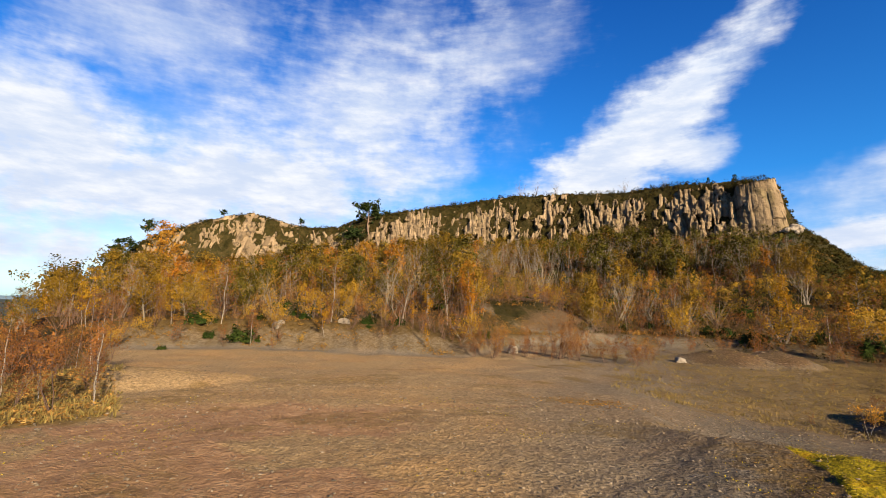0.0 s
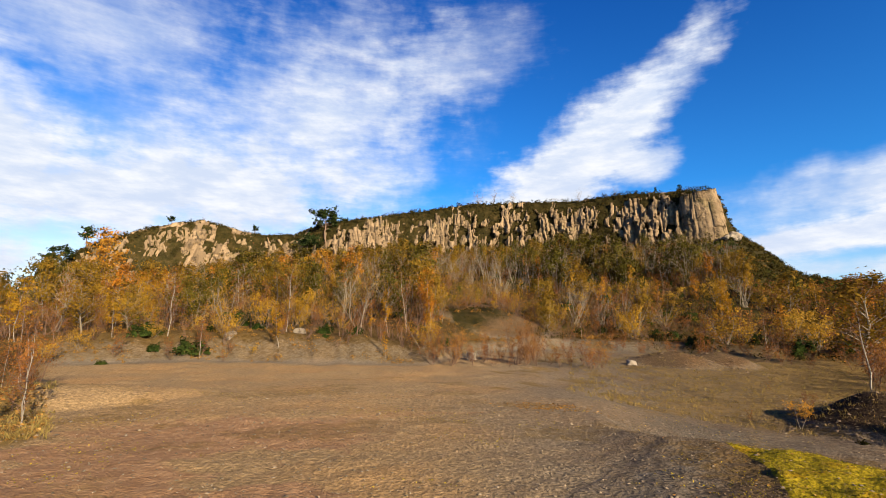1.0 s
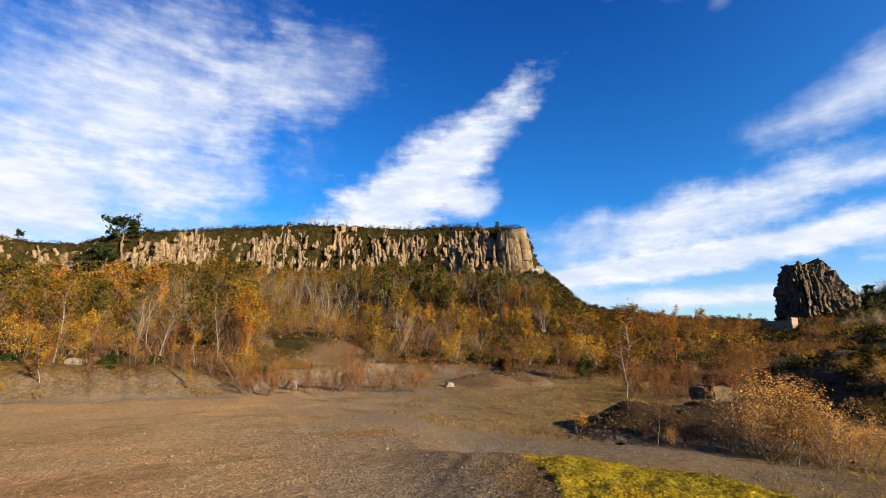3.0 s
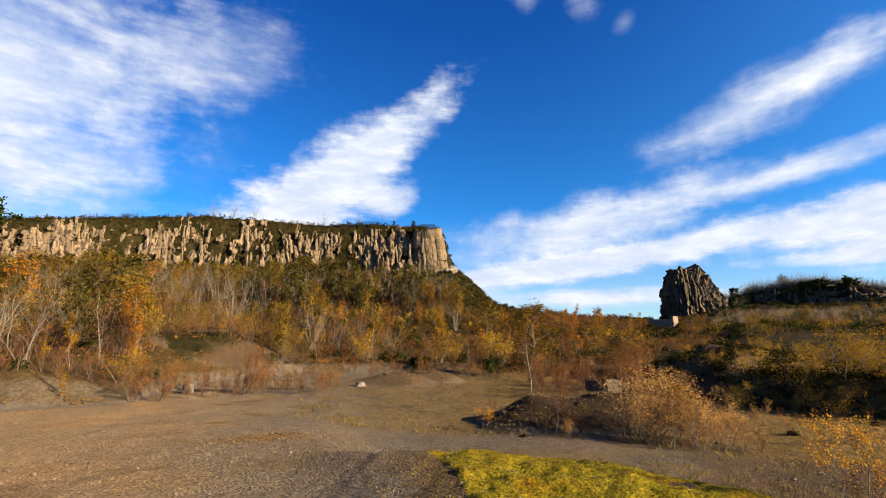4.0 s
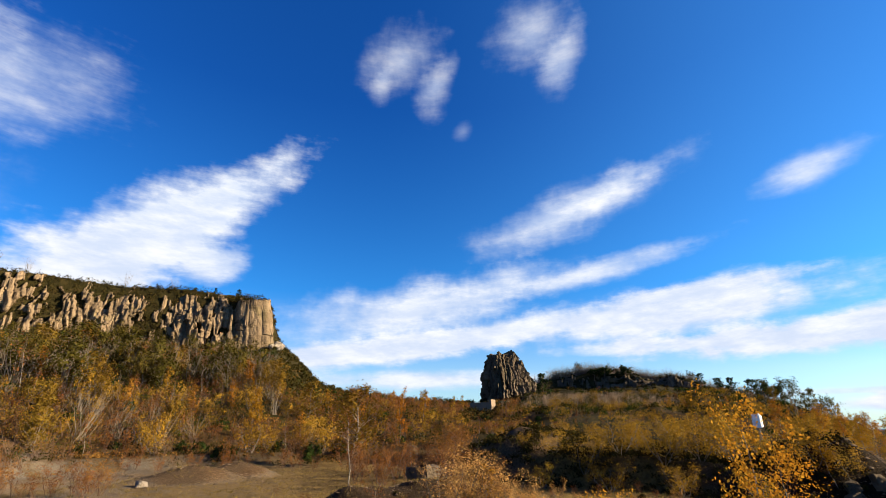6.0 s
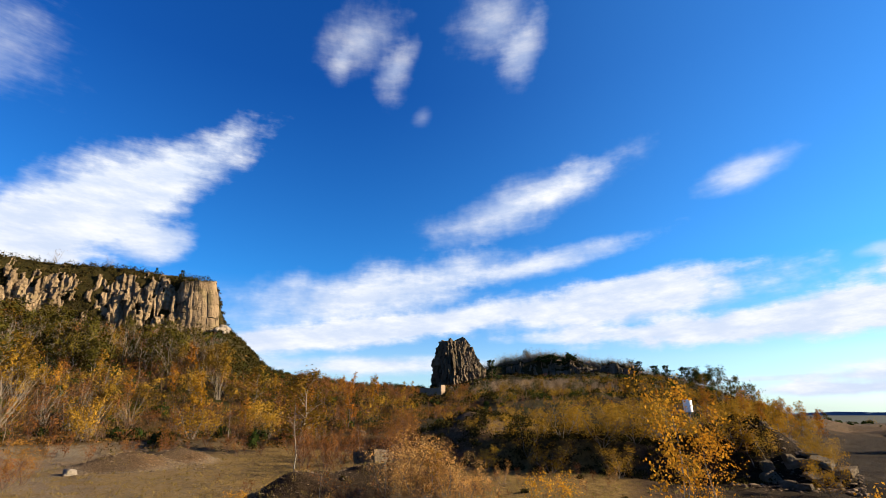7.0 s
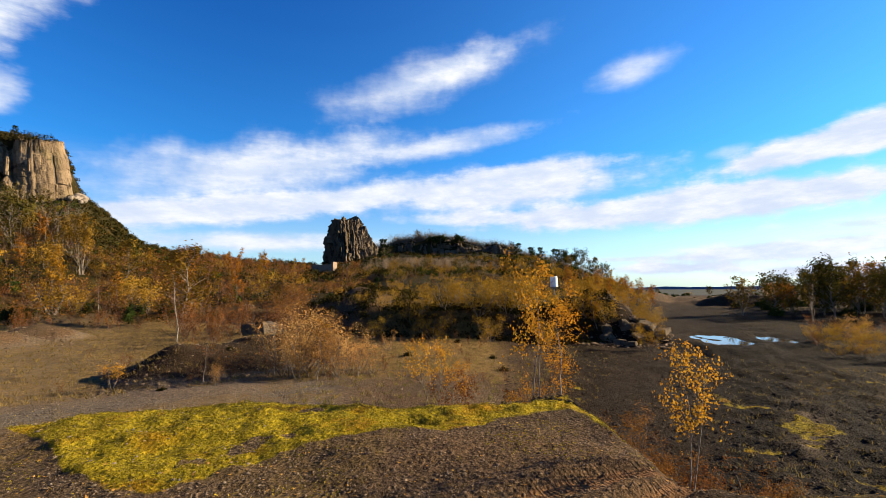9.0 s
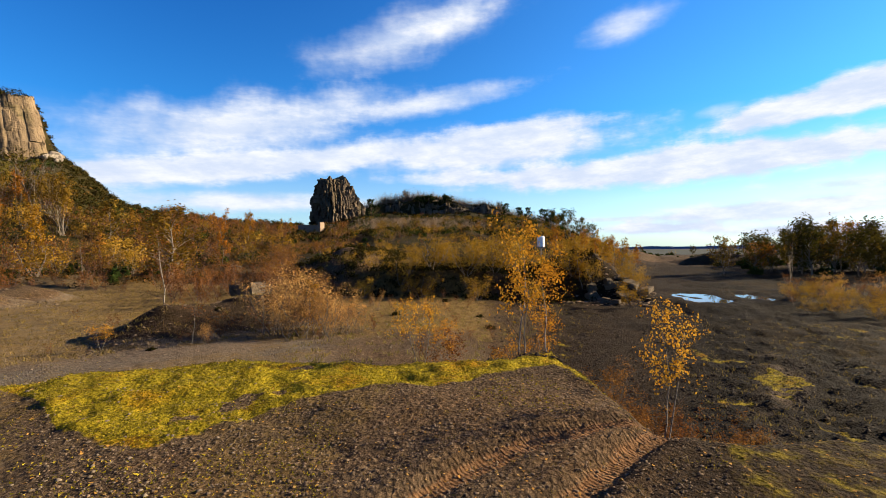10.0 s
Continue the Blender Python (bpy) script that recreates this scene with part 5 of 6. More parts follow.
brush("bare_copse", "leafless brown copse below the far crag", "saplings", [MAT["bark_dark"]], 1000, 66, 92, 72, 121, 235, 1.8, 3.8, 26, 0, 0.1, None, -2.6)
brush("bare_copse", "leafless brown trees along the far ridge", "saplings", [MAT["bark_dark"]], 520, 66, 92, 129.5, 133, 236, 1.8, 3.8, 34, 0, 0.1, None, 0.0)
brush("ridge_bushes", "dark evergreen bushes on the far ridge", "scrub", [MAT["bark_dark"], MAT["leaf_pine"]], 110, 66, 93, 129.2, 133, 237, 0.8, 1.8, 4, 70, 0.10, patch_of(89, 0.47), -0.6, 0.7)
stuff("bench_growth", "dry weeds and bracken on the banks", "undergrowth", MAT["bracken"], *clumps(3000, -38, 60, 27.5, 44, 203, 0.10, 0.40, 26, 0.045, lambda x, y, r: (r > column(BANK, np.degrees(np.arctan2(x, y)), 1) + 0.2) & (fbm(x * 0.5, y * 0.5, 3, 66) > 0.45)))
stuff("bank_growth", "dark scrub hanging over the shaded bank", "undergrowth", MAT["heath"], *clumps(1500, 60, 96, 26, 36, 204, 0.2, 0.55, 30, 0.08, lambda x, y, r: r > column(BANK, np.degrees(np.arctan2(x, y)), 1) - 0.3))
stuff("crest_heather", "dark heather and gorse along the cliff tops", "heather", MAT["heath"], *clumps(5200, -36, 44, 90, 112, 205, 0.25, 0.6, 26, 0.13, lambda x, y, r: (r > column(HILL, np.degrees(np.arctan2(x, y)), 1) + 2.4) & (r < column(HILL, np.degrees(np.arctan2(x, y)), 1) + 9)))
stuff("slope_heath", "dark gorse and heath on the steep end of the hill", "heather", MAT["heath"], *clumps(700, 36.2, 46, 74, 97, 206, 0.4, 0.9, 34, 0.17))
stuff("moor_heath", "dark green heath on the moor", "heather", MAT["heath"], *clumps(1500, 40, 97, 60, 131, 207, 0.4, 1.0, 34, 0.18))


# ---- rocks ----
def column_mesh(rng, sides=6):
    """One rough column, broken across into offset angular blocks, of unit height and width."""
    k = sides
    ang = (np.arange(k) + rng.uniform(-0.3, 0.3, k)) / k * 2 * math.pi + rng.uniform(0, 6)
    rad = rng.uniform(0.36, 0.66, k)
    ring = np.stack([np.cos(ang) * rad, np.sin(ang) * rad], axis=1)
    cuts = np.concatenate([[0.0], np.sort(rng.uniform(0.15, 0.94, 3)), [1.0]])
    vs, fs = [], []
    for i in range(len(cuts) - 1):
        off, sc = rng.normal(0, 0.10, 2), rng.uniform(0.74, 1.1)
        o = len(vs)
        tilt = rng.normal(0, 0.04, 2)
        local = ring * rng.uniform(0.85, 1.15, (k, 1))
        for z, f in ((cuts[i] - 0.012, 1.0), (cuts[i + 1], rng.uniform(0.82, 1.0))):
            for c in local:
                q = c * sc * f + off
                vs.append((q[0], q[1], z + (tilt @ c if z > cuts[i] else 0)))
        for j in range(k):
            fs.append((o + j, o + (j + 1) % k, o + k + (j + 1) % k, o + k + j))
        fs.append(tuple(o + k + j for j in range(k)))
        fs.append(tuple(o + k - 1 - j for j in range(k)))
    return vs, fs


def column_set(name, mat, count, seed):
    out = []
    for i in range(count):
        vs, fs = column_mesh(np.random.default_rng(seed + i), 5 + i % 3)
        out.append(mesh_of(name, vs, fs, [mat]))
    return out


def cells(s, width, seed):
    """Uneven cells along a line: the cell's number and the place in it from 0 to 1."""
    t = s / width
    k = np.floor(t)
    k = np.where(t < k + 0.65 * lattice(k, 7, seed), k - 1, k)
    a, b = k + 0.65 * lattice(k, 7, seed), k + 1 + 0.65 * lattice(k + 1, 7, seed)
    return k, (t - a) / (b - a)


def fracture(s, z, seed, wide=0.95, deep=1.0, lean=0.1):
    """How far jointed rock stands out at a place along a face and a height: columns, broken across and chamfered."""
    sw = s + lean * z + 0.9 * (fbm(s * 0.25, z * 0.3, 3, seed + 9) - 0.5)
    k, u = cells(sw, wide, seed)
    j = np.floor(z / (1.3 + 3.4 * lattice(k, 0, seed)) + 5 * lattice(k, 1, seed))
    d = 0.8 * lattice(k, j, seed + 2)
    k2, u2 = cells(sw + 0.3 * lattice(k, j, seed + 3), wide * 0.42, seed + 4)
    j2 = np.floor(z / (0.5 + 1.1 * lattice(k2, 2, seed)) + 9 * lattice(k2, 3, seed))
    d = d + 0.26 * lattice(k2, j2, seed + 5) + 0.3 * np.minimum(1, 3.2 * np.minimum(u, 1 - u)) + 0.07 * np.minimum(1, 3 * np.minimum(u2, 1 - u2))
    return (d + 0.3 * (fbm(s * 1.6, z * 1.6, 3, seed + 11) - 0.5)) * deep, lattice(k, j, seed + 6) - 0.5


BARE = np.array([(-34, 0.40), (-27, 0.37), (-18, 0.375), (-14, 0.43), (-11, 0.47), (-4, 0.47), (6, 0.48), (16, 0.445), (24, 0.42), (30, 0.385), (36, 0.32), (60, 0.36), (90, 0.36)])


def overgrown(az, f):
    """Above zero where heath, not bare rock, holds the face."""
    return np.interp(az, BARE[:, 0], BARE[:, 1]) + 0.17 * np.clip(f - 0.66, 0, 1) / 0.34 - 0.45 * fbm(az * 0.62 - 1.3 * f, f * 1.9 + 5.0, 3, 61) - 0.55 * fbm(az * 1.9 - 1.6 * f, f * 8.5 + 9.0, 4, 63)


def face_range(az):
    foot, ef, et = column(HILL, az, 1), column(HILL, az, 2), column(HILL, az, 3)
    et = et + 0.4 * ease(az, -36, -33) * (1 - ease(az, 33, 35.5))
    return foot, EYE + foot * np.tan(np.radians(ef)), EYE + foot * np.tan(np.radians(et))


def face_place(az, f, seed, lean):
    foot, zf, zt = face_range(az)
    s = np.radians(az) * 95
    z = zf - 0.8 + (zt - zf + 0.8) * f
    out, tone = fracture(s, z, seed, lean=lean)
    big = 3.2 * (fbm(s * 0.17, z * 0.10, 3, seed + 20) - 0.5) + 1.2 * (fbm(s * 0.5, z * 0.4, 3, seed + 24) - 0.5)
    out = (out + big * np.clip((zt - zf) / 4, 0.2, 1)) * (1 - 0.75 * f ** 5) - 1.7 * ease(overgrown(az, f), -0.01, 0.05)
    return foot + 0.95 + 3.2 * f - out, z + 0.35 * tone * (f > 0.9), tone


def cliff_sheet(thing, az0, az1, mat, seed, lean, rows=84):
    """The broken rock face as one finely jointed sheet in front of the hill."""
    az = np.arange(az0, az1, 0.062)
    f = np.linspace(0, 1, rows)
    ga_, gf = np.meshgrid(az, f)
    r, z, tone = face_place(ga_, gf, seed, lean)
    r, z = np.vstack([r, r[-1:] + 2.6]), np.vstack([z, z[-1:] - 0.5])
    ga_, tone = np.radians(np.vstack([ga_, ga_[-1:]])), np.vstack([tone, tone[-1:]])
    vs = np.stack([r * np.sin(ga_), r * np.cos(ga_), z], axis=-1).reshape(-1, 3)
    ids_ = np.arange(ga_.size).reshape(ga_.shape)
    fs = np.stack([ids_[:-1, :-1], ids_[:-1, 1:], ids_[1:, 1:], ids_[1:, :-1]], axis=-1).reshape(-1, 4)
    me = mesh_of("rock_face", vs, fs, [mat])
    me.attributes.new("tone", "FLOAT", "POINT").data.foreach_set("value", tone.ravel().astype(np.float32))
    ob = new("rock_face", me)
    ob.parent = thing
    return ob


def crag_mesh(name, mat, tall, left, right, deep, seed, wide, rough, top=0.0, edge=None):
    """A free-standing mass of jointed rock; left, right and deep give its reach at each part of its height."""
    around, rings = 220, 72
    q, f = np.meshgrid(np.linspace(0, 2 * math.pi, around, endpoint=False), np.linspace(0, 1, rings))
    c, sn = np.cos(q), np.sin(q)
    k = (np.abs(c) ** 2.6 + np.abs(sn) ** 2.6) ** (-1 / 2.6)
    lo, hi, dv = left(f), right(f), deep(f)
    side = sn * k
    if edge is not None:
        ck = np.clip(c * k, -1, 1)
        wedge = np.where(ck < edge, (ck + 1) / (edge + 1), (1 - ck) / (1 - edge))
        side = np.where(sn < 0, -1.35 * np.clip(wedge, 0, 1) ** 0.8, side)
    half = (hi - lo) / 2
    along_face = q * 5.5 if edge is None else (lo + hi) / 2 + c * k * half + 2.2 * sn + np.where(sn > 0, 40.0, 0.0)
    out, tone = fracture(along_face, f * tall, seed, wide, rough, 0.03)
    out = out - 0.7 * rough + 1.6 * rough * (fbm(c * 1.3 + 5, sn * 1.3 + f * 1.5, 3, seed + 30) - 0.5)
    u = (lo + hi) / 2 + c * k * (half + out)
    v = side * (dv + out)
    z = f * tall + (tone * 1.1 + top * (fbm(u * 0.5, v * 0.5, 3, seed) - 0.5)) * f ** 4
    vs = np.stack([u, v, z], axis=-1).reshape(-1, 3)
    ids_ = np.arange(around * rings).reshape(rings, around)
    nx = np.roll(ids_, -1, axis=1)
    fs = np.stack([ids_[:-1], nx[:-1], nx[1:], ids_[1:]], axis=-1).reshape(-1, 4)
    cap_v = np.array([[(lo[-1, 0] + hi[-1, 0]) / 2, 0, tall + 0.2]])
    cap = np.stack([ids_[-1], nx[-1], np.full(around, len(vs))], axis=-1)
    me = mesh_of(name, np.vstack([vs, cap_v]), [tuple(map(int, p)) for p in fs] + [tuple(map(int, p)) for p in cap], [mat])
    me.attributes.new("tone", "FLOAT", "POINT").data.foreach_set("value", np.append(tone.ravel(), 0).astype(np.float32))
    return me


PALE, DARK = column_set("column", MAT["rock"], 14, 300), column_set("dark_column", MAT["rock_dark"], 10, 400)


def stand_columns(thing, az0, az1, meshes, count, seed, lean):
    """Loose columns and blocks that stand proud of the broken face."""
    rg = np.random.default_rng(seed)
    made = 0
    while made < count:
        az, f = rg.uniform(az0, az1), rg.uniform(0.02, 0.86)
        if float(overgrown(az, f)) > -0.03:
            continue
        made += 1
        r, z, _ = face_place(np.array(az), np.array(f), seed, lean)
        w, tall = rg.uniform(0.35, 0.85), rg.uniform(0.9, 2.8)
        radial = Vector((math.sin(radians(az)), math.cos(radians(az)), 0))
        ob = new("rock_column", meshes[int(rg.integers(0, len(meshes)))])
        ob.parent = thing
        ob.matrix_world = Matrix.Translation((radial.x * (float(r) + 0.12), radial.y * (float(r) + 0.12), float(z) - tall * 0.5)) @ Matrix.Rotation(math.atan(lean) + radians(rg.normal(0, 5)), 4, radial) @ pose(0, 0, 0, rg.normal(0, 3), rg.normal(0, 3), rg.uniform(0, 360)) @ Matrix.Diagonal((w, w, tall, 1))


cliff = tagged(new("rock_cliff"), "long craggy cliff of pale brown columnar rock", "cliff", kind="structure")
cliff_sheet(cliff, -10.8, 34.6, MAT["rock"], 11, 0.06)
stand_columns(cliff, -10.5, 33.8, PALE, 240, 11, 0.06)
foot_p = float(column(HILL, 35.1, 1))
low, top = EYE + foot_p * math.tan(radians(7.6)), EYE + foot_p * math.tan(radians(14.0))
ob = new("rock_prow", crag_mesh("rock_prow", MAT["rock"], top - low, lambda f: -3.6 + 0.2 * f, lambda f: 3.6 - 1.5 * f ** 1.6, lambda f: 2.7 - 0.7 * f, 17, 3.1, 0.42, 0.8))
ob.parent, ob["label"] = cliff, "smooth pale rock face at the end of the cliff"
ob.matrix_world = Matrix.Translation(((foot_p + 3.0) * math.sin(radians(34.75)), (foot_p + 3.0) * math.cos(radians(34.75)), low)) @ pose(0, 0, 0, 0, 0, -35.1)
rg = np.random.default_rng(89)
k = 60
c = np.stack([rg.uniform(-3.6, 1.7, k), rg.uniform(-2.2, 1.5, k), np.full(k, top - low)], axis=1)
d = rg.normal(size=(k, 40, 3))
d /= np.linalg.norm(d, axis=2)[:, :, None]
p = (c[:, None, :] + d * rg.uniform(0.4, 0.95, (k, 1, 1))).reshape(-1, 3)
p = p @ np.array(ob.matrix_world.to_3x3()).T + np.array(ob.matrix_world.translation)
stuff("prow_heather", "dark heather capping the end of the cliff", "heather", MAT["heath"], *leaves(p, 0.13, rg, three=True, out=d.reshape(-1, 3)))
knoll = tagged(new("rock_cliff"), "smaller crag of pale columnar rock on the wooded knoll", "cliff", kind="structure")
cliff_sheet(knoll, -34.0, -11.2, MAT["rock"], 12, -0.3, 60)
stand_columns(knoll, -32.5, -12, PALE, 110, 12, -0.3)
far_crag = tagged(new("rock_cliff"), "low dark crag on the far ridge", "cliff", kind="structure")
cliff_sheet(far_crag, 70.2, 84.8, MAT["rock_dark"], 13, 0.05, 34)
stand_columns(far_crag, 70.5, 84.4, DARK, 60, 13, 0.05)

stack = tagged(new("rock_stack"), "isolated dark stack of columnar rock", "rock stack", kind="structure")
rg = np.random.default_rng(21)
SX, SY = 108 * math.sin(radians(64.3)), 108 * math.cos(radians(64.3))
across = (math.cos(radians(64.3)), -math.sin(radians(64.3)))
along = (math.sin(radians(64.3)), math.cos(radians(64.3)))
base_z = float(height(SX, SY)) - 1.5


def stack_left(f):
    return -5.3 + 2.1 * f ** 3.0


def stack_right(f):
    return 7.4 - 5.2 * f ** 1.15


def stack_deep(f):
    return 3.6 - 1.5 * f


ob = new("rock_mass", crag_mesh("rock_mass", MAT["rock_dark"], 16.4 - base_z, stack_left, stack_right, stack_deep, 23, 0.62, 1.3, 2.6, -0.35))
ob.parent = stack
ob.matrix_world = Matrix.Translation((SX, SY, base_z)) @ pose(0, 0, 0, 0, 0, -64.3)
for made in range(150):
    f, q = rg.uniform(0.15, 0.98), rg.uniform(math.pi, 2 * math.pi)
    u = (stack_left(f) + stack_right(f)) / 2 + math.cos(q) * ((stack_right(f) - stack_left(f)) / 2 - 0.1)
    ck = math.cos(q)
    v = -1.25 * (stack_deep(f) - 0.1) * ((ck + 1) / 0.65 if ck < -0.35 else (1 - ck) / 1.35)
    x, y = SX + across[0] * u + along[0] * v, SY + across[1] * u + along[1] * v
    w, tall = rg.uniform(0.4, 0.95), rg.uniform(1.0, 2.8)
    z0 = base_z + f * (16.6 - base_z) - tall * 0.75
    ob = new("rock_column", DARK[int(rg.integers(0, len(DARK)))])
    ob.parent = stack
    ob.matrix_world = Matrix.Translation((x, y, z0)) @ pose(0, 0, 0, rg.normal(0, 5), rg.normal(0, 5), rg.uniform(0, 360)) @ Matrix.Diagonal((w, w, tall, 1))


def boulder_mesh(name, seed, mat, cuts=14):
    """A block with broken faces."""
    rg = np.random.default_rng(seed)
    bm = bmesh.new()
    bmesh.ops.create_icosphere(bm, subdivisions=3, radius=1.0)
    for _ in range(cuts):
        nrm = Vector(rg.normal(size=3)).normalized()
        d = rg.uniform(0.55, 0.8)
        for v in bm.verts:
            s = v.co.dot(nrm) - d
            if s > 0:
                v.co -= nrm * s
    for v in bm.verts:
        v.co += v.normal * (noise.noise(v.co * 2.3) * 0.05)
    me = bpy.data.meshes.new(name)
    bm.to_mesh(me)
    bm.free()
    me.materials.append(mat)
    return me


def block_mesh(name, seed, mat):
    """A squared block of rock with split corners."""
    rg = np.random.default_rng(seed)
    bm = bmesh.new()
    bmesh.ops.create_cube(bm, size=1.7)
    bmesh.ops.subdivide_edges(bm, edges=bm.edges[:], cuts=7, use_grid_fill=True)
    for _ in range(7):
        nrm = Vector(rg.normal(size=3)).normalized()
        d = rg.uniform(0.85, 1.08)
        for v in bm.verts:
            over_by = v.co.dot(nrm) - d
            if over_by > 0:
                v.co -= nrm * over_by
    for v in bm.verts:
        v.co += v.normal * (noise.noise(v.co * 1.7) * 0.10 + noise.noise(v.co * 5) * 0.04)
    me = bpy.data.meshes.new(name)
    bm.to_mesh(me)
    bm.free()
    me.materials.append(mat)
    return me


BOULDERS = [boulder_mesh("boulder", 50 + i, MAT["stone"]) for i in range(4)]
DARK_BOULDER = block_mesh("boulder", 62, MAT["rock_dark"])
SLABS = [block_mesh("slab", 70 + i, MAT["rock_dark"]) for i in range(3)]
for az, r, sx, sy, sz, turn, me, text in [
        (55.6, 24.2, 0.8, 0.8, 0.68, 80, DARK_BOULDER, "big dark angular boulder beyond the spoil heap"),
        (53.6, 44, 1.3, 0.4, 0.35, 30, DARK_BOULDER, "pale tilted rock slab"), (27, 32, 0.5, 0.4, 0.3, 0, BOULDERS[2], "small grey boulder beside the rubble heap"),
        (18.8, 68, 0.8, 0.7, 0.6, 0, BOULDERS[0], "pale boulder on the slope"), (32, 72, 0.9, 0.8, 0.7, 60, BOULDERS[3], "pale boulder on the slope"), (8.8, 31, 0.5, 0.45, 0.5, 10, BOULDERS[2], "dark stump-like boulder among scrub"),
        (-11.5, 32.6, 0.5, 0.35, 0.25, 10, BOULDERS[1], "pale boulder on the bank"), (-19, 33, 0.5, 0.45, 0.4, 40, BOULDERS[3], "pale boulder on the bank")]:
    ob = tagged(new("boulder", me), text, "boulder")
    p = spot(az, r)
    ob.matrix_world = Matrix.Translation((p.x, p.y, p.z + sz * 0.3)) @ pose(0, 0, 0, 0, 8, turn) @ Matrix.Diagonal((sx, sy, sz, 1))

# broken slabs in the rubble bank beside the track
rg = np.random.default_rng(97)
for k in range(16):
    az, r = 95.0 + 6.3 * k / 16 + rg.uniform(-0.2, 0.2), rg.uniform(27.4, 30.4)
    ob = tagged(new("boulder", SLABS[k % 3]), "dark broken rock slab in the rubble bank", "boulder", "rubble slabs")
    p = spot(az, r)
    a, c = rg.uniform(0.25, 0.6), rg.uniform(0.12, 0.28)
    ob.matrix_world = Matrix.Translation((p.x, p.y, p.z + c * 0.4)) @ pose(0, 0, 0, rg.uniform(-22, 22), rg.uniform(-22, 22), rg.uniform(0, 360)) @ Matrix.Diagonal((a, a * 0.7, c, 1))
# blocks fallen at the foot of the cliff's end
for k in range(18):
    az, r = rg.uniform(35.6, 38.3), rg.uniform(88.5, 92.5)
    ob = tagged(new("boulder", BOULDERS[k % 4]), "pale fallen rock block below the cliff", "boulder", "fallen blocks")
    p = spot(az, r)
    a = rg.uniform(0.4, 1.0)
    ob.matrix_world = Matrix.Translation((p.x, p.y, p.z + a * 0.3)) @ pose(0, 0, 0, rg.uniform(-20, 20), rg.uniform(-20, 20), rg.uniform(0, 360)) @ Matrix.Diagonal((a, a * 0.8, a * 0.75, 1))

# scrub on the ledges of the cliffs
rg = np.random.default_rng(88)
az = rg.uniform(-34, 34.6, 4200)
fr = rg.uniform(0.03, 1.04, 4200)
ok = overgrown(az, fr) > -0.01
az, fr = az[ok], fr[ok]
ft, low_z, top_z = face_range(az)
z = low_z + (top_z - low_z) * fr
r = ft + 0.7 + 3.3 * fr
d = rg.normal(size=(len(az), 26, 3))
d /= np.linalg.norm(d, axis=2)[:, :, None]
p = np.stack([r * np.sin(np.radians(az)), r * np.cos(np.radians(az)), z], axis=1)[:, None, :] + d * (rg.uniform(0.3, 0.85, (len(az), 1)) * rg.uniform(0.5, 1, (len(az), 26)))[:, :, None]
stuff("ledge_scrub", "dark heather and gorse rooted on the cliff ledges", "heather", MAT["heath"], *leaves(p.reshape(-1, 3), 0.12, rg, three=True, out=d.reshape(-1, 3)))

# ---- things ----
def part(name, bm, material_, parent, label=""):
    me = bpy.data.meshes.new(name)
    bm.to_mesh(me)
    bm.free()
    me.materials.append(material_)
    ob = new(name, me)
    ob.parent = parent
    if label:
        ob["label"] = label
    return ob


def box(size, at=(0, 0, 0), bevel=0.02):
    bm = bmesh.new()
    bmesh.ops.create_cube(bm, size=1.0, matrix=Matrix.Translation(at) @ Matrix.Diagonal((*size, 1)))
    if bevel:
        bmesh.ops.bevel(bm, geom=bm.edges[:], offset=bevel, segments=2, affect="EDGES")
    return bm


def tube(radius, depth, at=(0, 0, 0), sides=20, top_r=None, bevel=0.0):
    bm = bmesh.new()
    bmesh.ops.create_cone(bm, cap_ends=True, segments=sides, radius1=radius, radius2=radius if top_r is None else top_r, depth=depth, matrix=Matrix.Translation(at))
    if bevel:
        bmesh.ops.bevel(bm, geom=[e for e in bm.edges if abs(e.verts[0].co.z - e.verts[1].co.z) < 1e-5], offset=bevel, segments=2, affect="EDGES")
    return bm


def plain(name, a, b, rough=0.8, scale=3.0, spec=0.3):
    m, n = material(name)
    pos = n.add("ShaderNodeNewGeometry").outputs["Position"]
    f = n.noise(pos, scale, 6.0, 0.65)
    finish(n, n.mix(f, (*a, 1), (*b, 1)), rough, f, 0.02, 0.5, spec)
    return m


MAT["concrete"] = plain("concrete", (0.09, 0.07, 0.05), (0.20, 0.155, 0.115), 0.9, 1.2)
MAT["white_paint"] = plain("white_paint", (0.70, 0.70, 0.68), (0.82, 0.82, 0.80), 0.5, 4.0)
MAT["steel"] = plain("steel", (0.10, 0.10, 0.10), (0.2, 0.19, 0.18), 0.5, 6.0, 0.5)

# the ruined concrete building at the foot of the stack
hut = tagged(new("ruined_building"), "small roofless ruin of pale concrete on the hillside", "ruin")
p = spot(61.4, 84)
hut.matrix_world = Matrix.Translation((p.x, p.y, EYE + 84 * math.tan(radians(0.9)))) @ pose(0, 0, 0, 0, 0, -85)
part("wall", box((0.4, 1.9, 3.4), (2.0, 0, 1.0), 0.05), MAT["concrete"], hut, "sunlit end wall")
part("wall", box((3.6, 0.35, 2.9), (0, -0.8, 0.8), 0.05), MAT["concrete"], hut)
part("wall", box((3.6, 0.35, 3.0), (0, 0.8, 0.8), 0.05), MAT["concrete"], hut)
part("wall", box((0.35, 1.4, 2.4), (-1.9, 0, 0.5), 0.05), MAT["concrete"], hut)

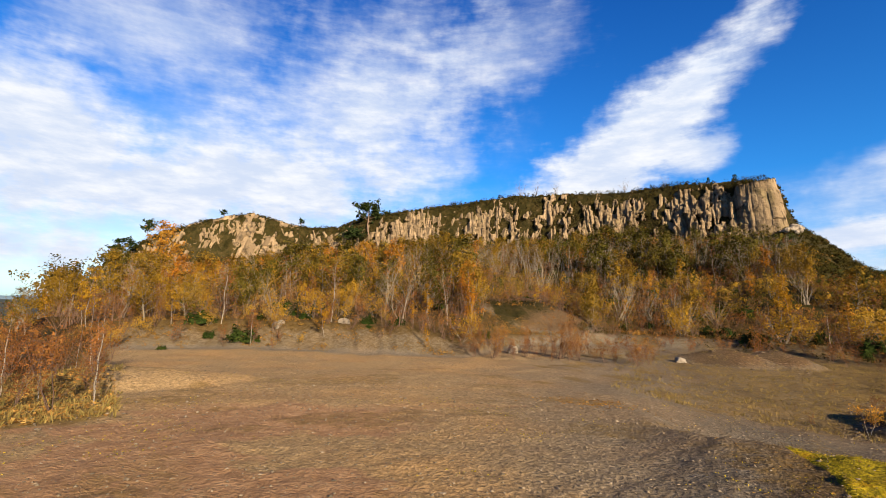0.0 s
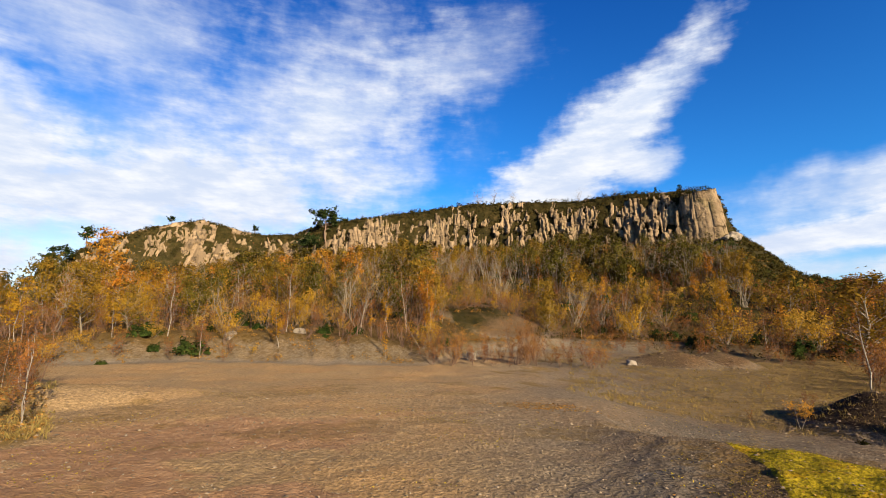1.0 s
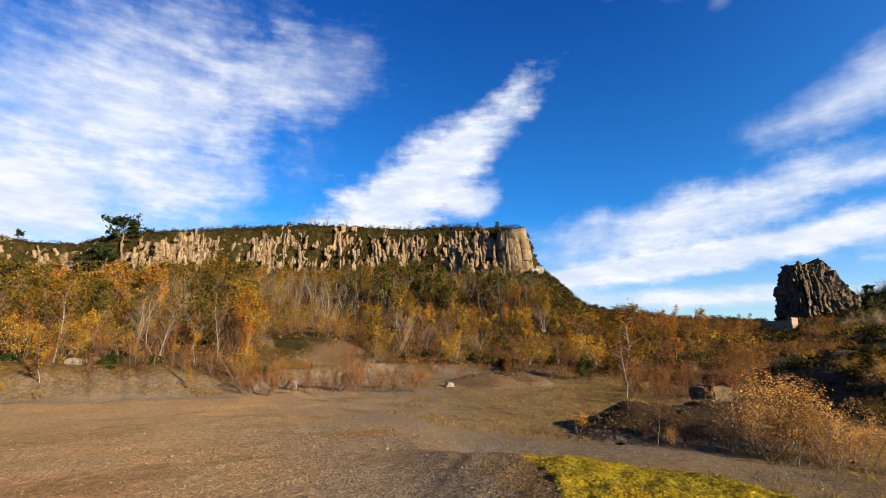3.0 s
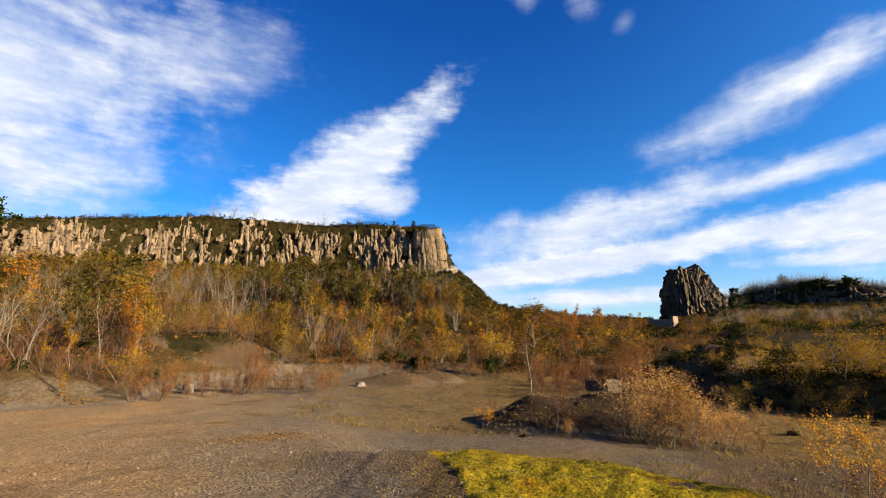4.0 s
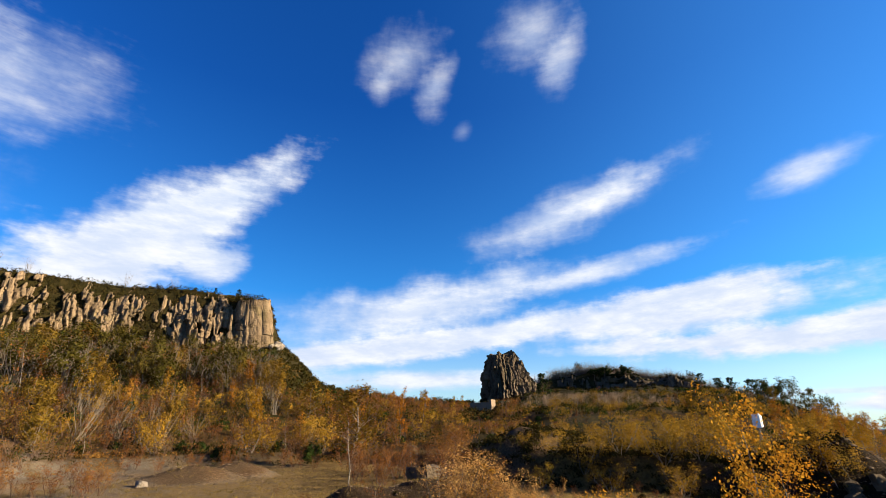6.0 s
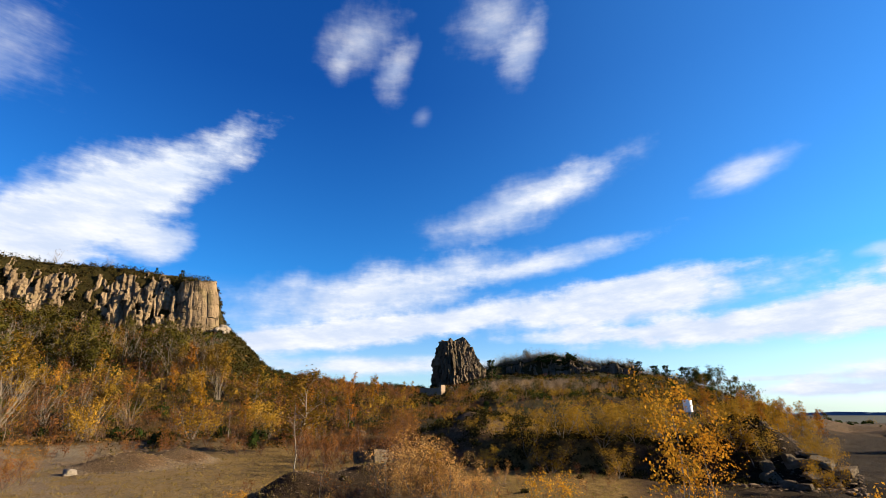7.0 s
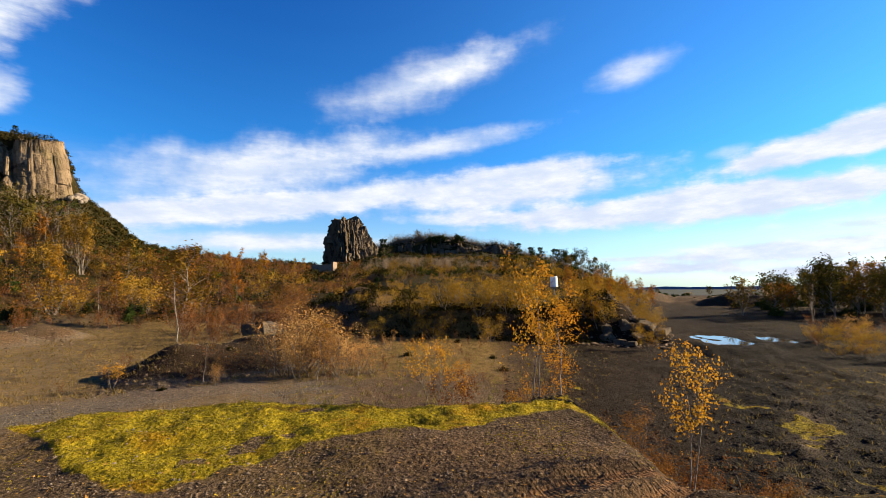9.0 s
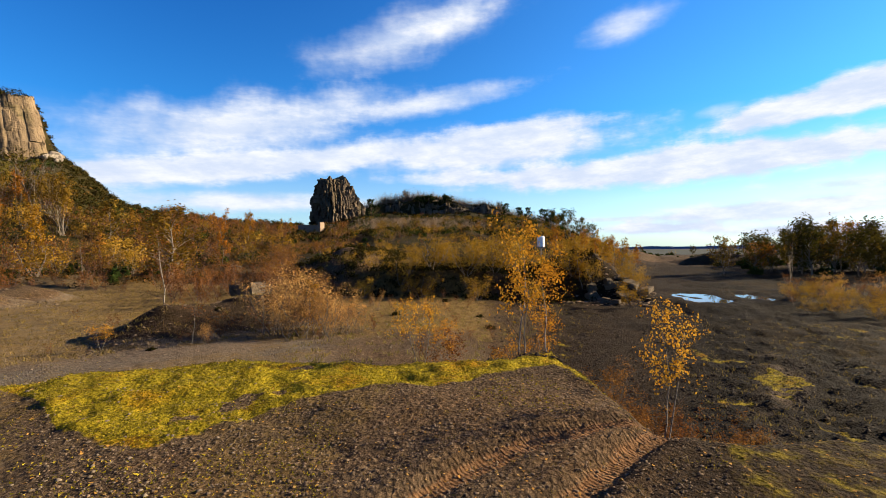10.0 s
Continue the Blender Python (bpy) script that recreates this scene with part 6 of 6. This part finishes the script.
# white cylinder on a mast among the birches
mast = tagged(new("mast"), "white cylindrical tank on a dark steel post", "mast")
mast.matrix_world = Matrix.Translation(spot(89.3, 44, 0.2))
top = 1.65 + 44 * math.tan(radians(0.8)) - spot(89.3, 44, 0.2).z
part("post", tube(0.09, top - 0.9, (0, 0, (top - 0.9) / 2), 12), MAT["steel"], mast)
part("tank", tube(0.33, 1.0, (0, 0, top - 0.5), 24, None, 0.05), MAT["white_paint"], mast, "white painted tank")
part("bracket", box((0.3, 0.3, 0.18), (0, 0, top - 1.05), 0.02), MAT["steel"], mast)

# a concrete block among the rubble beside the track
ob = tagged(new("concrete_block", None), "pale concrete block on the rubble bank", "block")
ob.matrix_world = Matrix.Translation(spot(99.2, 30.2, 0.05)) @ pose(0, 0, 0, 4, -6, 20)
part("block", box((0.26, 0.24, 0.42), (0, 0, 0.18), 0.03), MAT["concrete"], ob)

# puddles on the track
m, n = material("puddle_water")
pos = n.add("ShaderNodeNewGeometry").outputs["Position"]
finish(n, (0.03, 0.028, 0.024, 1), 0.03, n.noise(pos, 2.0, 3.0), 0.01, 0.06, 0.6)
MAT["water"] = m
for k, (cx, cy, a, b) in enumerate(POOLS):
    rg = np.random.default_rng(140 + k)
    q = np.linspace(0, 2 * math.pi, 72, endpoint=False)
    w = 1.36 + 0.06 * np.sin(3 * q + k)
    vs = [(0, 0, 0)] + [(a * 0.92 * math.cos(t) * s, b * 0.92 * math.sin(t) * s, 0) for t, s in zip(q, w)]
    me = mesh_of("puddle", vs, [(0, 1 + i, 1 + (i + 1) % 72) for i in range(72)], [MAT["water"]])
    ob = tagged(new("puddle", me), "shallow puddle on the track reflecting the sky", "puddle", "puddles on the track", "structure")
    ob.matrix_world = Matrix.Translation((cx, cy, -1.535)) @ pose(0, 0, 0, 0, 0, -14)


# ---- stones, leaves and grass on the near ground ----
def stones(count, az0, az1, r0, r1, low, high, seed, bias=1.5, keep=None):
    """Angular pebbles, each a squashed and broken octahedron."""
    x, y, r, rg = strew(count, az0, az1, r0, r1, seed, bias)
    if keep is not None:
        ok = keep(x, y, r)
        x, y = x[ok], y[ok]
    k = len(x)
    z = height(x, y)
    s = low * (high / low) ** (rg.uniform(0, 1, k) ** 2.2)
    unit = np.array([(1, 0, 0), (0, 1, 0), (-1, 0, 0), (0, -1, 0), (0, 0, 1), (0, 0, -1), (0.6, 0.6, 0.5), (-0.6, -0.5, 0.55)])
    tri = np.array([(0, 6, 4), (0, 1, 6), (1, 4, 6), (1, 2, 4), (2, 7, 4), (2, 3, 7), (3, 4, 7), (3, 0, 4)])
    v = unit[None] * rg.uniform(0.55, 1.25, (k, 8, 1)) * np.stack([rg.uniform(0.7, 1.4, k), rg.uniform(0.7, 1.2, k), rg.uniform(0.4, 0.8, k)], axis=1)[:, None, :]
    q = rg.uniform(0, 2 * math.pi, k)
    c, sn = np.cos(q)[:, None], np.sin(q)[:, None]
    v = np.stack([v[:, :, 0] * c - v[:, :, 1] * sn, v[:, :, 0] * sn + v[:, :, 1] * c, v[:, :, 2]], axis=2) * s[:, None, None] * 0.5
    v += np.stack([x, y, z + s * 0.16], axis=1)[:, None, :]
    return v.reshape(-1, 3), (tri[None] + np.arange(k)[:, None, None] * 8).reshape(-1, 3)


def island_material(name, a, b):
    m, n = material(name)
    geo = n.add("ShaderNodeNewGeometry")
    f = n.noise(geo.outputs["Position"], 40.0, 4.0)
    finish(n, n.mix(n.math("MULTIPLY_ADD", geo.outputs["Random Per Island"], 0.75, n.math("MULTIPLY", f, 0.25)), (*a, 1), (*b, 1)), 0.9, f, 0.01, 0.6, 0.05)
    return m


MAT["pebble"] = island_material("pebble", (0.0480, 0.0390, 0.0276), (0.1800, 0.1470, 0.1080))
MAT["dark_pebble"] = island_material("dark_pebble", (0.0216, 0.0162, 0.0108), (0.1512, 0.1134, 0.0778))
stuff("gravel_stones", "loose grey and tan stones on the quarry floor", "stones", MAT["pebble"], *stones(11000, -48, 60, 2.2, 15, 0.010, 0.05, 301, 1.3))
MAT["darker_pebble"] = island_material("darker_pebble", (0.0064, 0.0051, 0.0038), (0.0352, 0.0282, 0.0211))
stuff("gravel_stones", "dark broken stones on the platform and its slope", "stones", MAT["dark_pebble"], *stones(32000, 40, 124, 2.2, 7.5, 0.007, 0.036, 302, 1.3, lambda x, y, r: moss_at(x, y) < 0.35))
stuff("rough_stones", "dark broken stones on the rough ground below the platform", "stones", MAT["darker_pebble"], *stones(13000, 84, 124, 7, 24, 0.02, 0.11, 312, 1.4))
stuff("road_stones", "loose stones on the gravel road", "stones", MAT["pebble"], *stones(3000, -45, 84, 9, 24, 0.025, 0.09, 313, 1.2))
stuff("heap_stones", "dark broken stones on the spoil heaps", "stones", MAT["dark_pebble"], *stones(2600, 40, 70, 15.5, 24, 0.03, 0.16, 303, 1.0))
stuff("bank_rubble", "rubble along the track bank", "rubble", MAT["dark_pebble"], *stones(1500, 92, 102, 26.5, 32, 0.04, 0.30, 304, 1.0))
stuff("heap_rubble", "rubble on the small heaps beyond the gravel", "rubble", MAT["dark_pebble"], *stones(1200, 26, 38, 31, 39, 0.05, 0.22, 305, 1.0))

MAT["fallen_leaf"] = leaf_material("fallen_leaf", (0.1080, 0.0540, 0.0180), (0.2040, 0.1140, 0.0300), (0.2520, 0.1800, 0.0720), 0.1)
x, y, r, rg = strew(2200, 30, 124, 2.4, 9, 401, 1.2)
stuff("fallen_leaves", "fallen yellow and brown birch leaves", "leaves", MAT["fallen_leaf"], *leaves(np.stack([x, y, height(x, y) + 0.008], axis=1), 0.019, rg, 0.85))
rg = np.random.default_rng(402)
x, y = 3.65 + rg.normal(0, 0.55, 700), 11.5 + rg.normal(0, 0.5, 700)
stuff("fallen_leaves", "patch of fallen russet leaves on the gravel", "leaves", MAT["fallen_leaf"], *leaves(np.stack([x, y, height(x, y) + 0.012], axis=1), 0.035, rg, 0.85))


def tufts(count, az0, az1, r0, r1, low, high, seed, bias=1.0, keep=None, per=9):
    x, y, r, rg = strew(count, az0, az1, r0, r1, seed, bias)
    if keep is not None:
        ok = keep(x, y, r)
        x, y = x[ok], y[ok]
    x, y = np.repeat(x, per), np.repeat(y, per)
    s = rg.uniform(low, high, len(x))
    x, y = x + rg.normal(0, 1, len(x)) * high * 0.35, y + rg.normal(0, 1, len(x)) * high * 0.35
    return blades(x, y, height(x, y), s, rg)


stuff("dry_grass", "thin dry grass tufts beyond the gravel road", "grass", MAT["grass"], *tufts(2600, 20, 62, 15.5, 40, 0.04, 0.14, 501, 1.0))
stuff("dry_grass", "dry grass tufts on the platform", "grass", MAT["grass"], *tufts(900, 34, 122, 3.0, 8, 0.015, 0.05, 502, 1.0, None, 8))
stuff("dry_grass", "thin grass and weeds on the rough dark ground", "grass", MAT["grass"], *tufts(1300, 84, 124, 7, 24, 0.03, 0.10, 505, 1.2, lambda x, y, r: np.abs(y + 0.205 * x - 0.5) > 1.4, 7))
stuff("dry_grass", "dry grass below the left scrub", "grass", MAT["grass"], *tufts(800, -50, -33.5, 9.5, 20, 0.04, 0.14, 503, 1.0))
stuff("dry_grass", "dry grass beside the track", "grass", MAT["grass"], *tufts(1000, 60, 100, 11, 34, 0.04, 0.15, 504, 1.0, lambda x, y, r: np.abs(y + 0.205 * x - 0.5) > 3.2))

# low hills on the horizon, the blue of distance haze put into their colour
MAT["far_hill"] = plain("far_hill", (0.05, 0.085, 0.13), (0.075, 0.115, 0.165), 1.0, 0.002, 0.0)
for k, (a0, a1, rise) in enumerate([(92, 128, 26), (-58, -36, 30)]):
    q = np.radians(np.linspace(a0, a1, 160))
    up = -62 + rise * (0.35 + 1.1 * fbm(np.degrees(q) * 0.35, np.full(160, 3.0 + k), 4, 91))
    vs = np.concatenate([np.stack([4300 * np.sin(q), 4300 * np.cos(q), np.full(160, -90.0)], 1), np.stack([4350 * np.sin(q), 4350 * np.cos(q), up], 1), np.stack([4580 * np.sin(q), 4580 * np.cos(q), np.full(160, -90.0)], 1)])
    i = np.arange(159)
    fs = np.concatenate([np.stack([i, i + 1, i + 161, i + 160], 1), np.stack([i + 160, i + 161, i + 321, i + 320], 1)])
    tagged(new("backdrop", mesh_of("backdrop", vs, fs[:, ::-1].copy(), [MAT["far_hill"]], True)), "low hills far off on the horizon, blue haze put into their colour", "hills", kind="structure")

# cushions of moss and low weeds on the platform
MAT["moss_leaf"] = leaf_material("moss_leaf", (0.1100, 0.1000, 0.0080), (0.2000, 0.1700, 0.0120), (0.3200, 0.2500, 0.0300), 0.5)
x, y, r, rg = strew(60000, 34, 124, 3.4, 8.2, 601, 1.0)
ok = moss_at(x, y) > 0.45
x, y = x[ok], y[ok]
stuff("moss_cushion", "yellow-green moss cushions on the platform's lip", "moss", MAT["moss_leaf"], *leaves(np.stack([x, y, height(x, y) + rg.uniform(0.0, 0.015, len(x))], axis=1), 0.0095, rg, 0.3, three=True))
x, y, r, rg = strew(14000, 36, 124, 2.4, 7.5, 602, 1.2)
ok = (moss_at(x, y) < 0.3) & (fbm(x * 1.1, y * 1.1, 3, 603) > 0.52)
x, y = x[ok], y[ok]
stuff("low_weeds", "low olive weeds and moss on the gritty platform", "weeds", MAT["moss_leaf"], *leaves(np.stack([x, y, height(x, y) + 0.008], axis=1), 0.0105, rg, 0.4, three=True))
x, y, r, rg = strew(9000, -46, 62, 3.0, 15, 604, 1.1)
ok = fbm(x * 0.7, y * 0.7, 4, 605) > 0.53
x, y = x[ok], y[ok]
stuff("low_weeds", "sparse yellow-olive weeds on the open gravel", "weeds", MAT["moss_leaf"], *leaves(np.stack([x, y, height(x, y) + 0.010], axis=1), 0.014, rg, 0.4, three=True))
# brown leaf litter round the scrub beside the gravel
x, y, r, rg = strew(5200, -50, -33, 9.0, 17, 606, 1.0)
az = np.degrees(np.arctan2(x, y))
ok = (fbm(x * 0.6, y * 0.6, 3, 607) > 0.36) & (az < -33.5 - 0.35 * np.abs(r - 12.5))
x, y = x[ok], y[ok]
stuff("fallen_leaves", "russet leaf litter under the scrub beside the gravel", "leaves", MAT["fallen_leaf"], *leaves(np.stack([x, y, height(x, y) + 0.015], axis=1), 0.05, rg, 0.7, three=True))
